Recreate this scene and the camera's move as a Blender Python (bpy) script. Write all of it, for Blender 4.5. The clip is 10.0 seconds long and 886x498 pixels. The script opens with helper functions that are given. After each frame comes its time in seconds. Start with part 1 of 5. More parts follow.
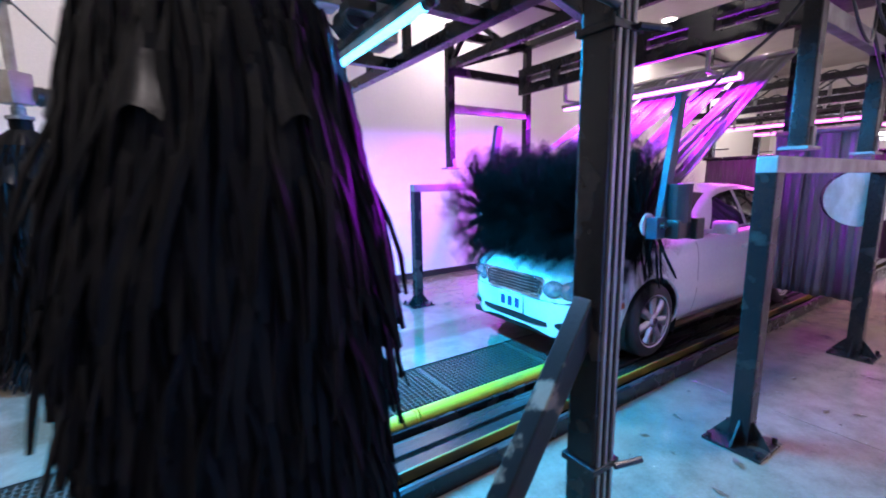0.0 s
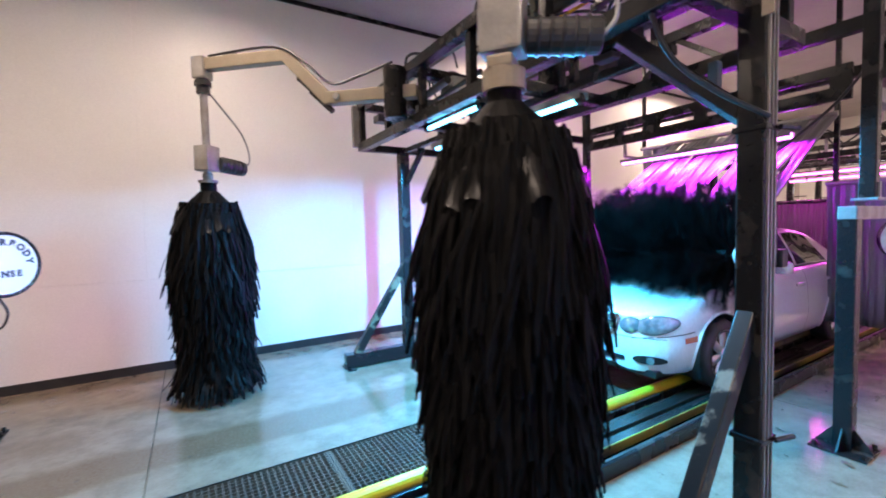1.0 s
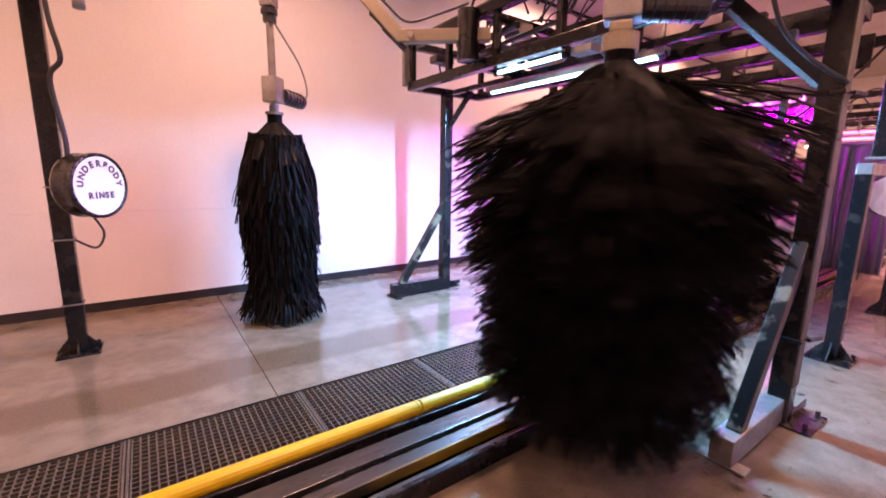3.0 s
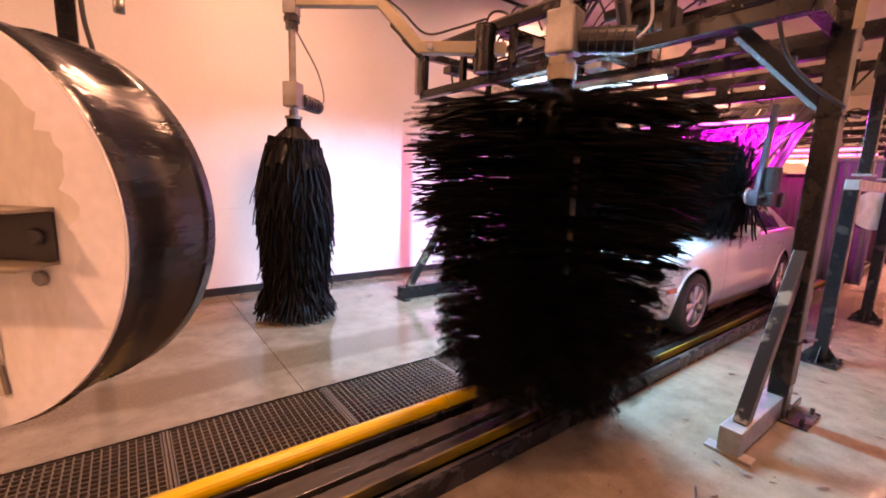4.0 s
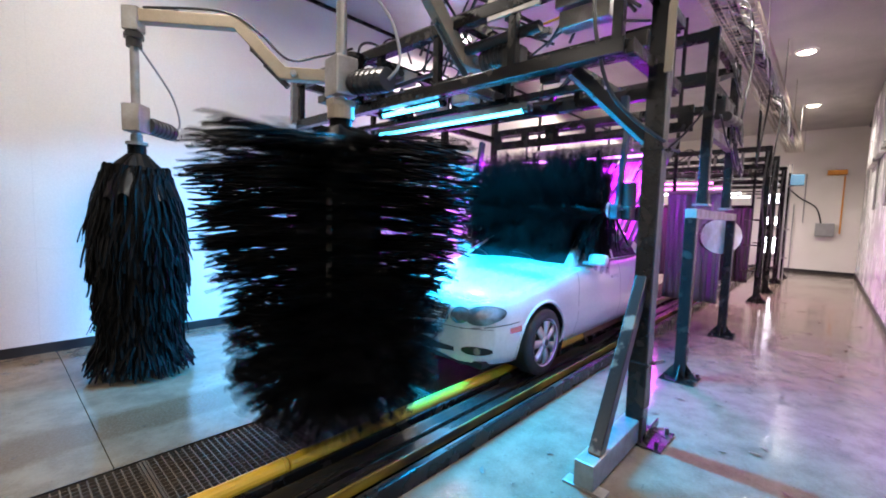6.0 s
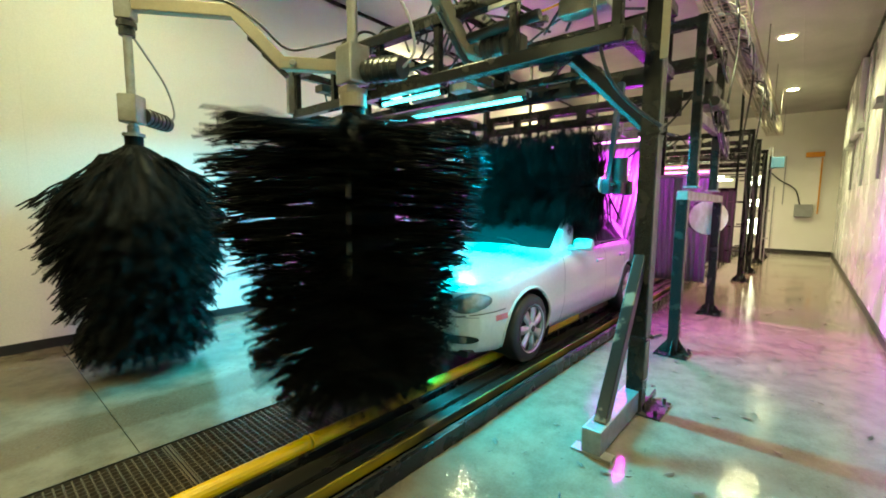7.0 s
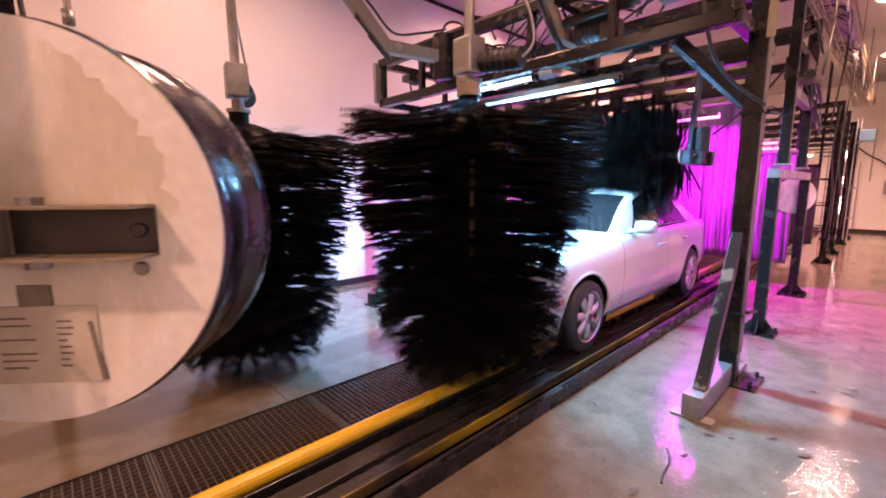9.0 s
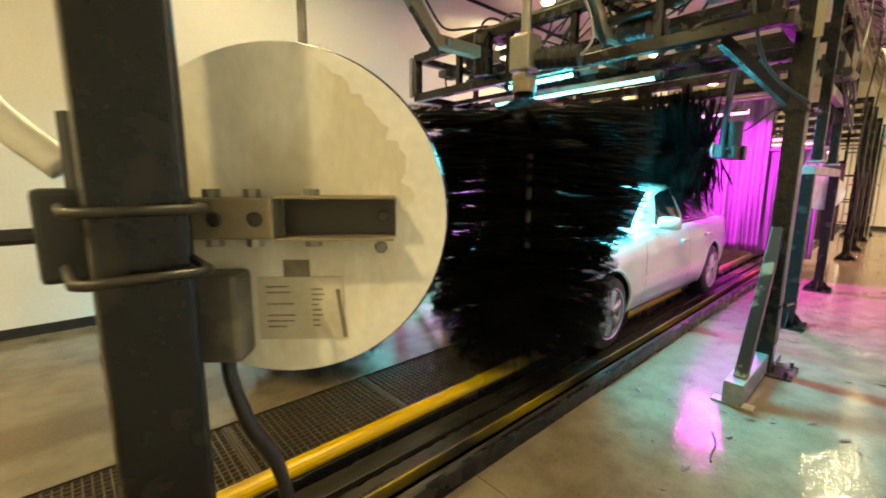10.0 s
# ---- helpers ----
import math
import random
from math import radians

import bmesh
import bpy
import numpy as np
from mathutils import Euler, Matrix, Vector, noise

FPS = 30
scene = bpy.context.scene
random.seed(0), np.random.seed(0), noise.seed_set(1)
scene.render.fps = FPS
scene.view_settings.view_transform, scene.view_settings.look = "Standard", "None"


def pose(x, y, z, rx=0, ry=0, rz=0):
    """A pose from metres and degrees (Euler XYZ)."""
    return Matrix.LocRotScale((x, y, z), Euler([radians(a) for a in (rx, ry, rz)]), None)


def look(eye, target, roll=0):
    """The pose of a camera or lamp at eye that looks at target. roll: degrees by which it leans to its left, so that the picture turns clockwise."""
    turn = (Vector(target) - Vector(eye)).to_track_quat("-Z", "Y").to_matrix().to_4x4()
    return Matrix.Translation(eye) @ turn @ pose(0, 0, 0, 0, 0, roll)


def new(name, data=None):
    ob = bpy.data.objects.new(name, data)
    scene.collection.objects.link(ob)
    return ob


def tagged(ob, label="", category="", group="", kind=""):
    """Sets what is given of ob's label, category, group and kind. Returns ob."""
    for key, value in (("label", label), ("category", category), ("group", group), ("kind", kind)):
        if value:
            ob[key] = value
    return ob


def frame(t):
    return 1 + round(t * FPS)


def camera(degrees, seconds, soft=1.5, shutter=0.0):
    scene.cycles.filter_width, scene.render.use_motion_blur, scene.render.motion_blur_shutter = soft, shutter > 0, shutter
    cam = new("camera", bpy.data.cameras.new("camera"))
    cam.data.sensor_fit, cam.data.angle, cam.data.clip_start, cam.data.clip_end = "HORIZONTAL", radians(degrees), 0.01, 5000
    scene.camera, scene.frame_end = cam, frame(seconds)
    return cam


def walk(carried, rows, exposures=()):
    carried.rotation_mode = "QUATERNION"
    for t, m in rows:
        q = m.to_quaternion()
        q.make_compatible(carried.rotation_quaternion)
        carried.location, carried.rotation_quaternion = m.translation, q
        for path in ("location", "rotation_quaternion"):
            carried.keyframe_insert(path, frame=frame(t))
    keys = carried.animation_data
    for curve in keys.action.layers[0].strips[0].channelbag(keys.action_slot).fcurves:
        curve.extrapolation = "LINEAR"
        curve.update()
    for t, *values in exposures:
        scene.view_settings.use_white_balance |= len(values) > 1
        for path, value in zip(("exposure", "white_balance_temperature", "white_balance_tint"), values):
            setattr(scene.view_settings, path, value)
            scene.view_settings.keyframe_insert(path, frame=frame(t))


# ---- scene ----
cam = camera(93.2, 10.0, soft=1.8, shutter=0.4)
PATH = [
    (0, (-2.629, -0.912, 1.54), (-1.55, 0.741, 1.218), -0.9),
    (0.5, (-3.046, -0.946, 1.563), (-2.026, 0.754, 1.31), -1.2),
    (1, (-3.686, -0.962, 1.575), (-2.654, 0.748, 1.469), -1.5),
    (1.5, (-3.958, -0.825, 1.52), (-2.98, 0.91, 1.334), -1.8),
    (2, (-4.211, -0.794, 1.471), (-3.137, 0.869, 1.187), -1.3),
    (2.5, (-4.403, -0.809, 1.51), (-3.293, 0.816, 1.152), -0.1),
    (4, (-4.92, -0.760, 1.511), (-3.723, 0.808, 1.183), 2.2),
    (4.5, (-4.824, -0.828, 1.515), (-3.652, 0.771, 1.249), 2.3),
    (5, (-4.679, -0.856, 1.523), (-3.42, 0.684, 1.313), 2.2),
    (5.5, (-4.536, -0.901, 1.508), (-3.168, 0.547, 1.334), 2.0),
    (6, (-4.444, -0.928, 1.512), (-2.973, 0.417, 1.351), 1.7),
    (7.5, (-4.758, -0.877, 1.474), (-3.248, 0.417, 1.258), 0.5),
    (8, (-4.890, -0.928, 1.505), (-3.464, 0.450, 1.251), 0.2),
    (8.5, (-5.016, -0.883, 1.494), (-3.643, 0.547, 1.225), -0.5),
    (9, (-5.103, -0.758, 1.479), (-3.744, 0.679, 1.188), -0.3),
    (9.5, (-5.272, -0.642, 1.456), (-3.886, 0.768, 1.156), -0.6),
    (10, (-5.423, -0.649, 1.484), (-4.093, 0.809, 1.16), 0.2),
]
TINTS = [(0.0, -0.15, 5900, 26), (0.45, 0.15, 15000, 8), (1.0, 0.05, 7200, 26), (1.5, 0.1, 10500, -14), (2.0, 0.0, 7000, 40), (2.5, -0.1, 10500, 100), (3.0, 0.05, 11000, 80),
         (4.0, 0.1, 18000, 80), (4.5, 0.3, 11000, -14), (5.0, 0.2, 10500, 62), (5.5, 0.2, 6300, -2), (6.0, 0.12, 6300, 16), (6.4, 0.15, 7000, 0), (7.5, 0.2, 12500, -40),
         (8.0, 0.1, 6700, 12), (8.5, 0.0, 10000, 84), (9.0, 0.05, 11000, 70), (9.5, 0.15, 8200, -30), (10.0, 0.2, 15000, -6)]
walk(cam, [(t, look(eye, target, roll)) for t, eye, target, roll in PATH], TINTS)

# ---- light ----
world = bpy.data.worlds.new("world")
scene.world = world
world.use_nodes = True
world.node_tree.nodes["Background"].inputs[0].default_value = (0.9, 0.95, 1.0, 1)
world.node_tree.nodes["Background"].inputs[1].default_value = 0.02
scene.view_settings.exposure = 0.0

LAMPS = [(-8.0, 2.75), (-3.4, 2.75), (1.24, 3.94), (5.85, 3.94), (10.4, 3.94),
         (-7.8, -0.42), (-3.4, -0.42), (1.0, -0.42), (5.4, -0.42), (9.8, -0.42)]
CEIL = 4.57


def tube_lamp(parent, at, length, color, watts):
    """The light that a glowing tube along y throws down into the bay."""
    d = bpy.data.lights.new("tube_light", "AREA")
    d.shape, d.size, d.size_y, d.energy, d.color = "RECTANGLE", 0.06, length, watts, color
    o = new("tube_light", d)
    o.parent = parent
    o.location = at


CYAN, VIOLET, MAGENTA = (0.0, 0.46, 1.0), (0.56, 0.01, 1.0), (0.85, 0.03, 0.75)


# ---- materials ----
def mat(name, color, rough=0.5, metal=0.0, color2=None, scale=3.0, fine=40.0, bump=0.0, wear=0.35,
        rough2=None, coat=0.0, stretch=(1, 1, 1), lo=0.4, hi=0.65, spec=0.5):
    """A surface with broad patches of color2 over color, fine grain and relief."""
    m = bpy.data.materials.new(name)
    m.use_nodes = True
    nt = m.node_tree
    b = nt.nodes["Principled BSDF"]
    b.inputs["Base Color"].default_value = (*color, 1)
    b.inputs["Roughness"].default_value = rough
    b.inputs["Metallic"].default_value = metal
    b.inputs["Coat Weight"].default_value = coat
    b.inputs["Specular IOR Level"].default_value = spec
    b.inputs["Coat Roughness"].default_value = 0.05
    L = nt.links.new
    co = nt.nodes.new("ShaderNodeTexCoord")
    mp = nt.nodes.new("ShaderNodeMapping")
    mp.inputs["Scale"].default_value = stretch
    L(co.outputs["Object"], mp.inputs["Vector"])
    big = nt.nodes.new("ShaderNodeTexNoise")
    big.inputs["Scale"].default_value, big.inputs["Detail"].default_value = scale, 6
    small = nt.nodes.new("ShaderNodeTexNoise")
    small.inputs["Scale"].default_value, small.inputs["Detail"].default_value = fine, 4
    L(mp.outputs[0], big.inputs["Vector"])
    L(mp.outputs[0], small.inputs["Vector"])
    ramp = nt.nodes.new("ShaderNodeMapRange")
    ramp.inputs["From Min"].default_value, ramp.inputs["From Max"].default_value = lo, hi
    L(big.outputs["Fac"], ramp.inputs["Value"])
    if color2:
        mixer = nt.nodes.new("ShaderNodeMix")
        mixer.data_type = "RGBA"
        mixer.inputs["A"].default_value, mixer.inputs["B"].default_value = (*color, 1), (*color2, 1)
        amount = nt.nodes.new("ShaderNodeMath")
        amount.operation = "MULTIPLY"
        amount.inputs[1].default_value = wear
        L(ramp.outputs[0], amount.inputs[0])
        L(amount.outputs[0], mixer.inputs["Factor"])
        grain = nt.nodes.new("ShaderNodeMix")
        grain.data_type, grain.blend_type = "RGBA", "MULTIPLY"
        grain.inputs["Factor"].default_value = 0.25
        L(mixer.outputs["Result"], grain.inputs["A"])
        L(small.outputs["Fac"], grain.inputs["B"])
        L(grain.outputs["Result"], b.inputs["Base Color"])
    if rough2 is not None:
        rr = nt.nodes.new("ShaderNodeMapRange")
        rr.inputs["To Min"].default_value, rr.inputs["To Max"].default_value = rough, rough2
        L(ramp.outputs[0], rr.inputs["Value"])
        L(rr.outputs[0], b.inputs["Roughness"])
    if bump:
        bp = nt.nodes.new("ShaderNodeBump")
        bp.inputs["Strength"].default_value, bp.inputs["Distance"].default_value = bump, 0.004
        L(small.outputs["Fac"], bp.inputs["Height"])
        L(bp.outputs[0], b.inputs["Normal"])
    return m


def glow(name, color, power):
    m = bpy.data.materials.new(name)
    m.use_nodes = True
    b = m.node_tree.nodes["Principled BSDF"]
    b.inputs["Base Color"].default_value = (0.8, 0.8, 0.8, 1)
    b.inputs["Emission Color"].default_value = (*color, 1)
    b.inputs["Emission Strength"].default_value = power
    return m


def glass(name, color=(0.9, 0.95, 0.95), rough=0.02, trans=1.0):
    m = bpy.data.materials.new(name)
    m.use_nodes = True
    b = m.node_tree.nodes["Principled BSDF"]
    b.inputs["Base Color"].default_value = (*color, 1)
    b.inputs["Roughness"].default_value = rough
    b.inputs["Transmission Weight"].default_value = trans
    b.inputs["IOR"].default_value = 1.45
    return m


def concrete(name):
    """Wet, stained wash-bay concrete: tan wheel track, puddles that mirror, grit."""
    m = bpy.data.materials.new(name)
    m.use_nodes = True
    nt = m.node_tree
    L = nt.links.new
    b = nt.nodes["Principled BSDF"]
    geo = nt.nodes.new("ShaderNodeNewGeometry")
    sep = nt.nodes.new("ShaderNodeSeparateXYZ")
    L(geo.outputs["Position"], sep.inputs[0])

    def noise_(scale, detail, stretch=(1, 1, 1)):
        mp = nt.nodes.new("ShaderNodeMapping")
        mp.inputs["Scale"].default_value = stretch
        L(geo.outputs["Position"], mp.inputs["Vector"])
        n = nt.nodes.new("ShaderNodeTexNoise")
        n.inputs["Scale"].default_value, n.inputs["Detail"].default_value = scale, detail
        n.inputs["Roughness"].default_value = 0.62
        L(mp.outputs[0], n.inputs["Vector"])
        return n.outputs["Fac"]

    def rng(v, a, b_, c=0.0, d=1.0, kind="SMOOTHSTEP"):
        r = nt.nodes.new("ShaderNodeMapRange")
        r.interpolation_type = kind
        for k, val in zip(("From Min", "From Max", "To Min", "To Max"), (a, b_, c, d)):
            r.inputs[k].default_value = val
        L(v, r.inputs["Value"])
        return r.outputs[0]

    def math_(op, a, b_):
        n = nt.nodes.new("ShaderNodeMath")
        n.operation = op
        for i, v in enumerate((a, b_)):
            if isinstance(v, (int, float)):
                n.inputs[i].default_value = v
            else:
                L(v, n.inputs[i])
        return n.outputs[0]

    def mixc(f, a, b_):
        n = nt.nodes.new("ShaderNodeMix")
        n.data_type = "RGBA"
        for k, v in (("Factor", f), ("A", a), ("B", b_)):
            if isinstance(v, tuple):
                n.inputs[k].default_value = (*v, 1)
            elif isinstance(v, float):
                n.inputs[k].default_value = v
            else:
                L(v, n.inputs[k])
        return n.outputs["Result"]

    broad, mid, fine = noise_(0.9, 5), noise_(5.0, 7), noise_(60.0, 4)
    wobble = math_("MULTIPLY", math_("SUBTRACT", broad, 0.5), 0.35)
    yy = math_("ADD", sep.outputs["Y"], wobble)
    track = math_("MULTIPLY", rng(yy, 2.32, 2.42), rng(yy, 2.72, 2.86, 1.0, 0.0))
    track2 = math_("MULTIPLY", rng(yy, 3.05, 3.2), rng(yy, 3.35, 3.55, 1.0, 0.0))
    c = mixc(rng(mid, 0.3, 0.75), (0.18, 0.145, 0.102), (0.105, 0.083, 0.057))
    c = mixc(math_("MULTIPLY", track, 0.85), c, (0.085, 0.052, 0.026))
    c = mixc(math_("MULTIPLY", math_("MULTIPLY", track2, rng(broad, 0.45, 0.6)), 0.6), c, (0.10, 0.066, 0.036))
    c = mixc(rng(noise_(2.3, 6, (0.4, 1, 1)), 0.57, 0.74, 0.0, 0.45), c, (0.07, 0.056, 0.04))
    c = mixc(rng(noise_(14.0, 3), 0.66, 0.74, 0.0, 0.7), c, (0.045, 0.036, 0.028))
    c = mixc(rng(fine, 0.3, 0.8, 0.0, 0.25), c, (0.22, 0.195, 0.165))
    L(c, b.inputs["Base Color"])
    wet = rng(noise_(1.3, 5, (0.6, 1, 1)), 0.14, 0.40)
    near = rng(sep.outputs["Y"], 0.6, 2.4, 1.0, 0.84)
    wet = math_("MULTIPLY", wet, near)
    r = math_("SUBTRACT", 0.40, math_("MULTIPLY", wet, 0.345))
    r = math_("ADD", r, math_("MULTIPLY", math_("SUBTRACT", mid, 0.5), 0.1))
    L(math_("MAXIMUM", r, 0.04), b.inputs["Roughness"])
    bp = nt.nodes.new("ShaderNodeBump")
    bp.inputs["Strength"].default_value, bp.inputs["Distance"].default_value = 0.4, 0.005
    ripple = math_("MULTIPLY", noise_(34.0, 2), math_("MULTIPLY", rng(broad, 0.40, 0.6, 0.25, 1.25), rng(sep.outputs["Y"], 0.6, 1.8, 1.0, 0.3)))
    L(math_("ADD", math_("MULTIPLY", mid, 0.7), math_("ADD", ripple, math_("MULTIPLY", fine, 0.12))), bp.inputs["Height"])
    L(bp.outputs[0], b.inputs["Normal"])
    return m


M = {
    "concrete": concrete("wet_concrete"),
    "wall": mat("white_wall_panel", (0.80, 0.77, 0.71), 0.38, color2=(0.70, 0.66, 0.58), scale=0.9, fine=90, bump=0.06, wear=0.5, rough2=0.5),
    "wall2": mat("wet_white_panel", (0.78, 0.79, 0.80), 0.16, color2=(0.66, 0.66, 0.64), scale=1.2, fine=60, bump=0.1, wear=0.5, rough2=0.4),
    "ceiling": mat("grey_ceiling_panel", (0.42, 0.40, 0.38), 0.4, color2=(0.32, 0.30, 0.285), scale=1.5, fine=30, bump=0.05, wear=0.6),
    "base": mat("black_baseboard", (0.012, 0.012, 0.013), 0.4, color2=(0.05, 0.045, 0.04), scale=6, wear=0.4, bump=0.1),
    "black": mat("black_painted_steel", (0.009, 0.009, 0.0095), 0.26, 0.0, (0.05, 0.04, 0.03), 7, 60, 0.15, 0.6, 0.5, lo=0.56, hi=0.68, spec=0.3),
    "grey": mat("galvanised_steel", (0.36, 0.35, 0.33), 0.38, 0.85, (0.22, 0.19, 0.16), 5, 70, 0.12, 0.6, 0.6),
    "zinc": mat("bright_zinc_wire", (0.50, 0.43, 0.34), 0.3, 0.7, (0.45, 0.42, 0.38), 8, 60, 0.05, 0.5),
    "worn": mat("peeling_painted_steel", (0.012, 0.011, 0.010), 0.3, 0.0, (0.20, 0.14, 0.09), 8, 60, 0.2, 0.9, 0.6, lo=0.55, hi=0.62, spec=0.25),
    "tan": mat("tan_cast_metal", (0.27, 0.225, 0.16), 0.5, 0.2, (0.24, 0.19, 0.13), 8, 60, 0.15, 0.6),
    "steel": mat("wet_bare_steel", (0.16, 0.155, 0.15), 0.2, 0.9, (0.05, 0.045, 0.04), 2.5, 50, 0.15, 0.8, 0.4, stretch=(0.3, 2, 2)),
    "dark": mat("oily_dark_steel", (0.03, 0.028, 0.026), 0.3, 0.3, (0.09, 0.075, 0.06), 6, 50, 0.2, 0.5, 0.55),
    "pit": mat("wet_pit_floor", (0.02, 0.018, 0.016), 0.25, 0.0, (0.05, 0.04, 0.03), 5, 50, 0.2, 0.5),
    "yellow": mat("scuffed_yellow_paint", (0.60, 0.36, 0.012), 0.36, 0.0, (0.20, 0.13, 0.04), 7, 60, 0.15, 0.6, 0.5, stretch=(0.3, 1, 1), lo=0.56, hi=0.70),
    # patchy dark yellow: shade under the car put into the rail's colour
    "yellow_shade": mat("shaded_yellow_paint", (0.10, 0.062, 0.03), 0.4, 0.0, (0.30, 0.18, 0.02), 6, 60, 0.15, 0.7, 0.5, stretch=(0.3, 1, 1), lo=0.52, hi=0.7),
    "yellow2": mat("worn_yellow_edge", (0.42, 0.29, 0.03), 0.35, 0.1, (0.03, 0.027, 0.024), 5, 60, 0.15, 1.0, stretch=(0.22, 1, 1), lo=0.36, hi=0.6),
    "grate": mat("grating_steel", (0.10, 0.085, 0.07), 0.35, 0.3, (0.15, 0.11, 0.07), 3, 60, 0.1, 0.6),
    "foam": mat("black_foam_strip", (0.003, 0.003, 0.003), 0.5, 0.0, (0.006, 0.0056, 0.0052), 6, 90, 0.25, 0.5, 0.6, spec=0.06),
    "foam_shine": mat("wet_black_foam", (0.008, 0.008, 0.008), 0.38, 0.0, (0.012, 0.012, 0.012), 6, 90, 0.2, 0.5, 0.5, spec=0.16),
    "hub": mat("black_plastic", (0.015, 0.015, 0.016), 0.35, 0.0, (0.03, 0.03, 0.03), 6, 50, 0.05, 0.5),
    "drum": mat("wet_black_drum", (0.012, 0.012, 0.013), 0.16, 0.0, (0.03, 0.03, 0.03), 9, 34, 0.55, 0.5, 0.34, stretch=(2.2, 2.2, 0.5)),
    "white": mat("stained_white_sheet", (0.85, 0.83, 0.76), 0.4, 0.0, (0.60, 0.54, 0.42), 4.5, 60, 0.05, 0.8, 0.55, stretch=(1.4, 0.6, 1), lo=0.47, hi=0.6),
    "whitebright": mat("clean_white_paint", (0.84, 0.83, 0.80), 0.35, 0.0, (0.74, 0.70, 0.62), 5, 60, 0.05, 0.5),
    "rubber": mat("tyre_rubber", (0.016, 0.016, 0.016), 0.55, 0.0, (0.035, 0.033, 0.03), 9, 90, 0.2, 0.5),
    "cable": mat("black_cable", (0.014, 0.014, 0.015), 0.42, 0.0, (0.03, 0.03, 0.03), 8, 80, 0.05, 0.4),
    "greycable": mat("grey_conduit", (0.30, 0.30, 0.30), 0.45, 0.0, (0.2, 0.2, 0.19), 8, 80, 0.05, 0.4),
    "paint": mat("white_car_paint", (0.69, 0.68, 0.65), 0.3, 0.0, (0.66, 0.65, 0.62), 3, 40, 0.0, 0.3, coat=1.0),
    "trim": mat("black_car_trim", (0.012, 0.012, 0.012), 0.3, 0.0, (0.02, 0.02, 0.02), 8, 60, 0.05, 0.4),
    "chrome": mat("chrome", (0.75, 0.75, 0.76), 0.08, 1.0, (0.68, 0.68, 0.7), 10, 60, 0.0, 0.4),
    "rim": mat("silver_alloy", (0.62, 0.62, 0.63), 0.28, 0.8, (0.45, 0.43, 0.41), 10, 60, 0.03, 0.4),
    "amber": mat("amber_lens", (0.55, 0.09, 0.015), 0.15, 0.0, (0.45, 0.07, 0.01), 10, 60, 0.0, 0.4, coat=1.0),
    "red": mat("red_lens", (0.35, 0.01, 0.01), 0.15, 0.0, (0.25, 0.01, 0.01), 10, 60, 0.0, 0.4, coat=1.0),
    "lens": mat("clear_lamp_lens", (0.22, 0.23, 0.24), 0.05, 0.6, (0.5, 0.5, 0.5), 14, 40, 0.0, 0.6, coat=1.0),
    "glass": mat("car_window", (0.012, 0.014, 0.014), 0.03, 0.0, (0.016, 0.018, 0.018), 3, 40, 0.0, 0.3, coat=1.0),
    "plate": mat("white_plate", (0.75, 0.76, 0.78), 0.3, 0.0, (0.65, 0.66, 0.68), 10, 60, 0.0, 0.4),
    "boxgrey": mat("stained_grey_casting", (0.16, 0.15, 0.13), 0.5, 0.3, (0.33, 0.30, 0.26), 14, 70, 0.3, 0.6, 0.6, lo=0.5, hi=0.62),
    "ink": mat("dark_blue_ink", (0.02, 0.03, 0.10), 0.4, 0.0, (0.03, 0.04, 0.12), 10, 60, 0.0, 0.4),
    "label": mat("paper_label", (0.60, 0.56, 0.47), 0.5, 0.0, (0.45, 0.40, 0.31), 12, 70, 0.05, 0.6),
    "print": mat("faded_print", (0.16, 0.14, 0.11), 0.6, 0.0, (0.3, 0.26, 0.2), 30, 80, 0.0, 0.6),
    "orange": mat("orange_enamel", (0.75, 0.30, 0.03), 0.4, 0.0, (0.6, 0.22, 0.02), 6, 60, 0.05, 0.5),
    "cloth": mat("wet_curtain_cloth", (0.15, 0.15, 0.16), 0.3, 0.0, (0.09, 0.09, 0.10), 5, 60, 0.2, 0.6, 0.5, stretch=(1, 1, 0.2)),
    "bluepaint": mat("blue_painted_steel", (0.02, 0.06, 0.10), 0.4, 0.0, (0.08, 0.08, 0.08), 5, 60, 0.1, 0.6),
    "darkcloth": mat("dark_wet_cloth", (0.035, 0.03, 0.035), 0.3, 0.0, (0.02, 0.018, 0.02), 5, 60, 0.2, 0.6, 0.5, stretch=(1, 1, 0.2)),
    "bluebox": mat("faded_blue_plastic", (0.08, 0.20, 0.32), 0.45, 0.0, (0.12, 0.22, 0.30), 8, 60, 0.1, 0.5),
    "leaf": mat("dry_leaf", (0.09, 0.055, 0.025), 0.6, 0.0, (0.05, 0.03, 0.015), 20, 80, 0.1, 0.6),
    "lamp": glow("lamp_glow", (1.0, 0.90, 0.72), 40.0),
    "led_a": glow("cyan_tube_glow", (0.05, 0.60, 1.0), 11.0),
    "led_b": glow("violet_tube_glow", (0.70, 0.16, 1.0), 11.0),
    "led_c": glow("magenta_tube_glow", (1.0, 0.12, 0.66), 8.0),
    "led_w": glow("white_tube_glow", (0.9, 0.95, 1.0), 16.0),
    "signglow": glow("sign_face_glow", (0.92, 0.90, 0.95), 0.12),
}


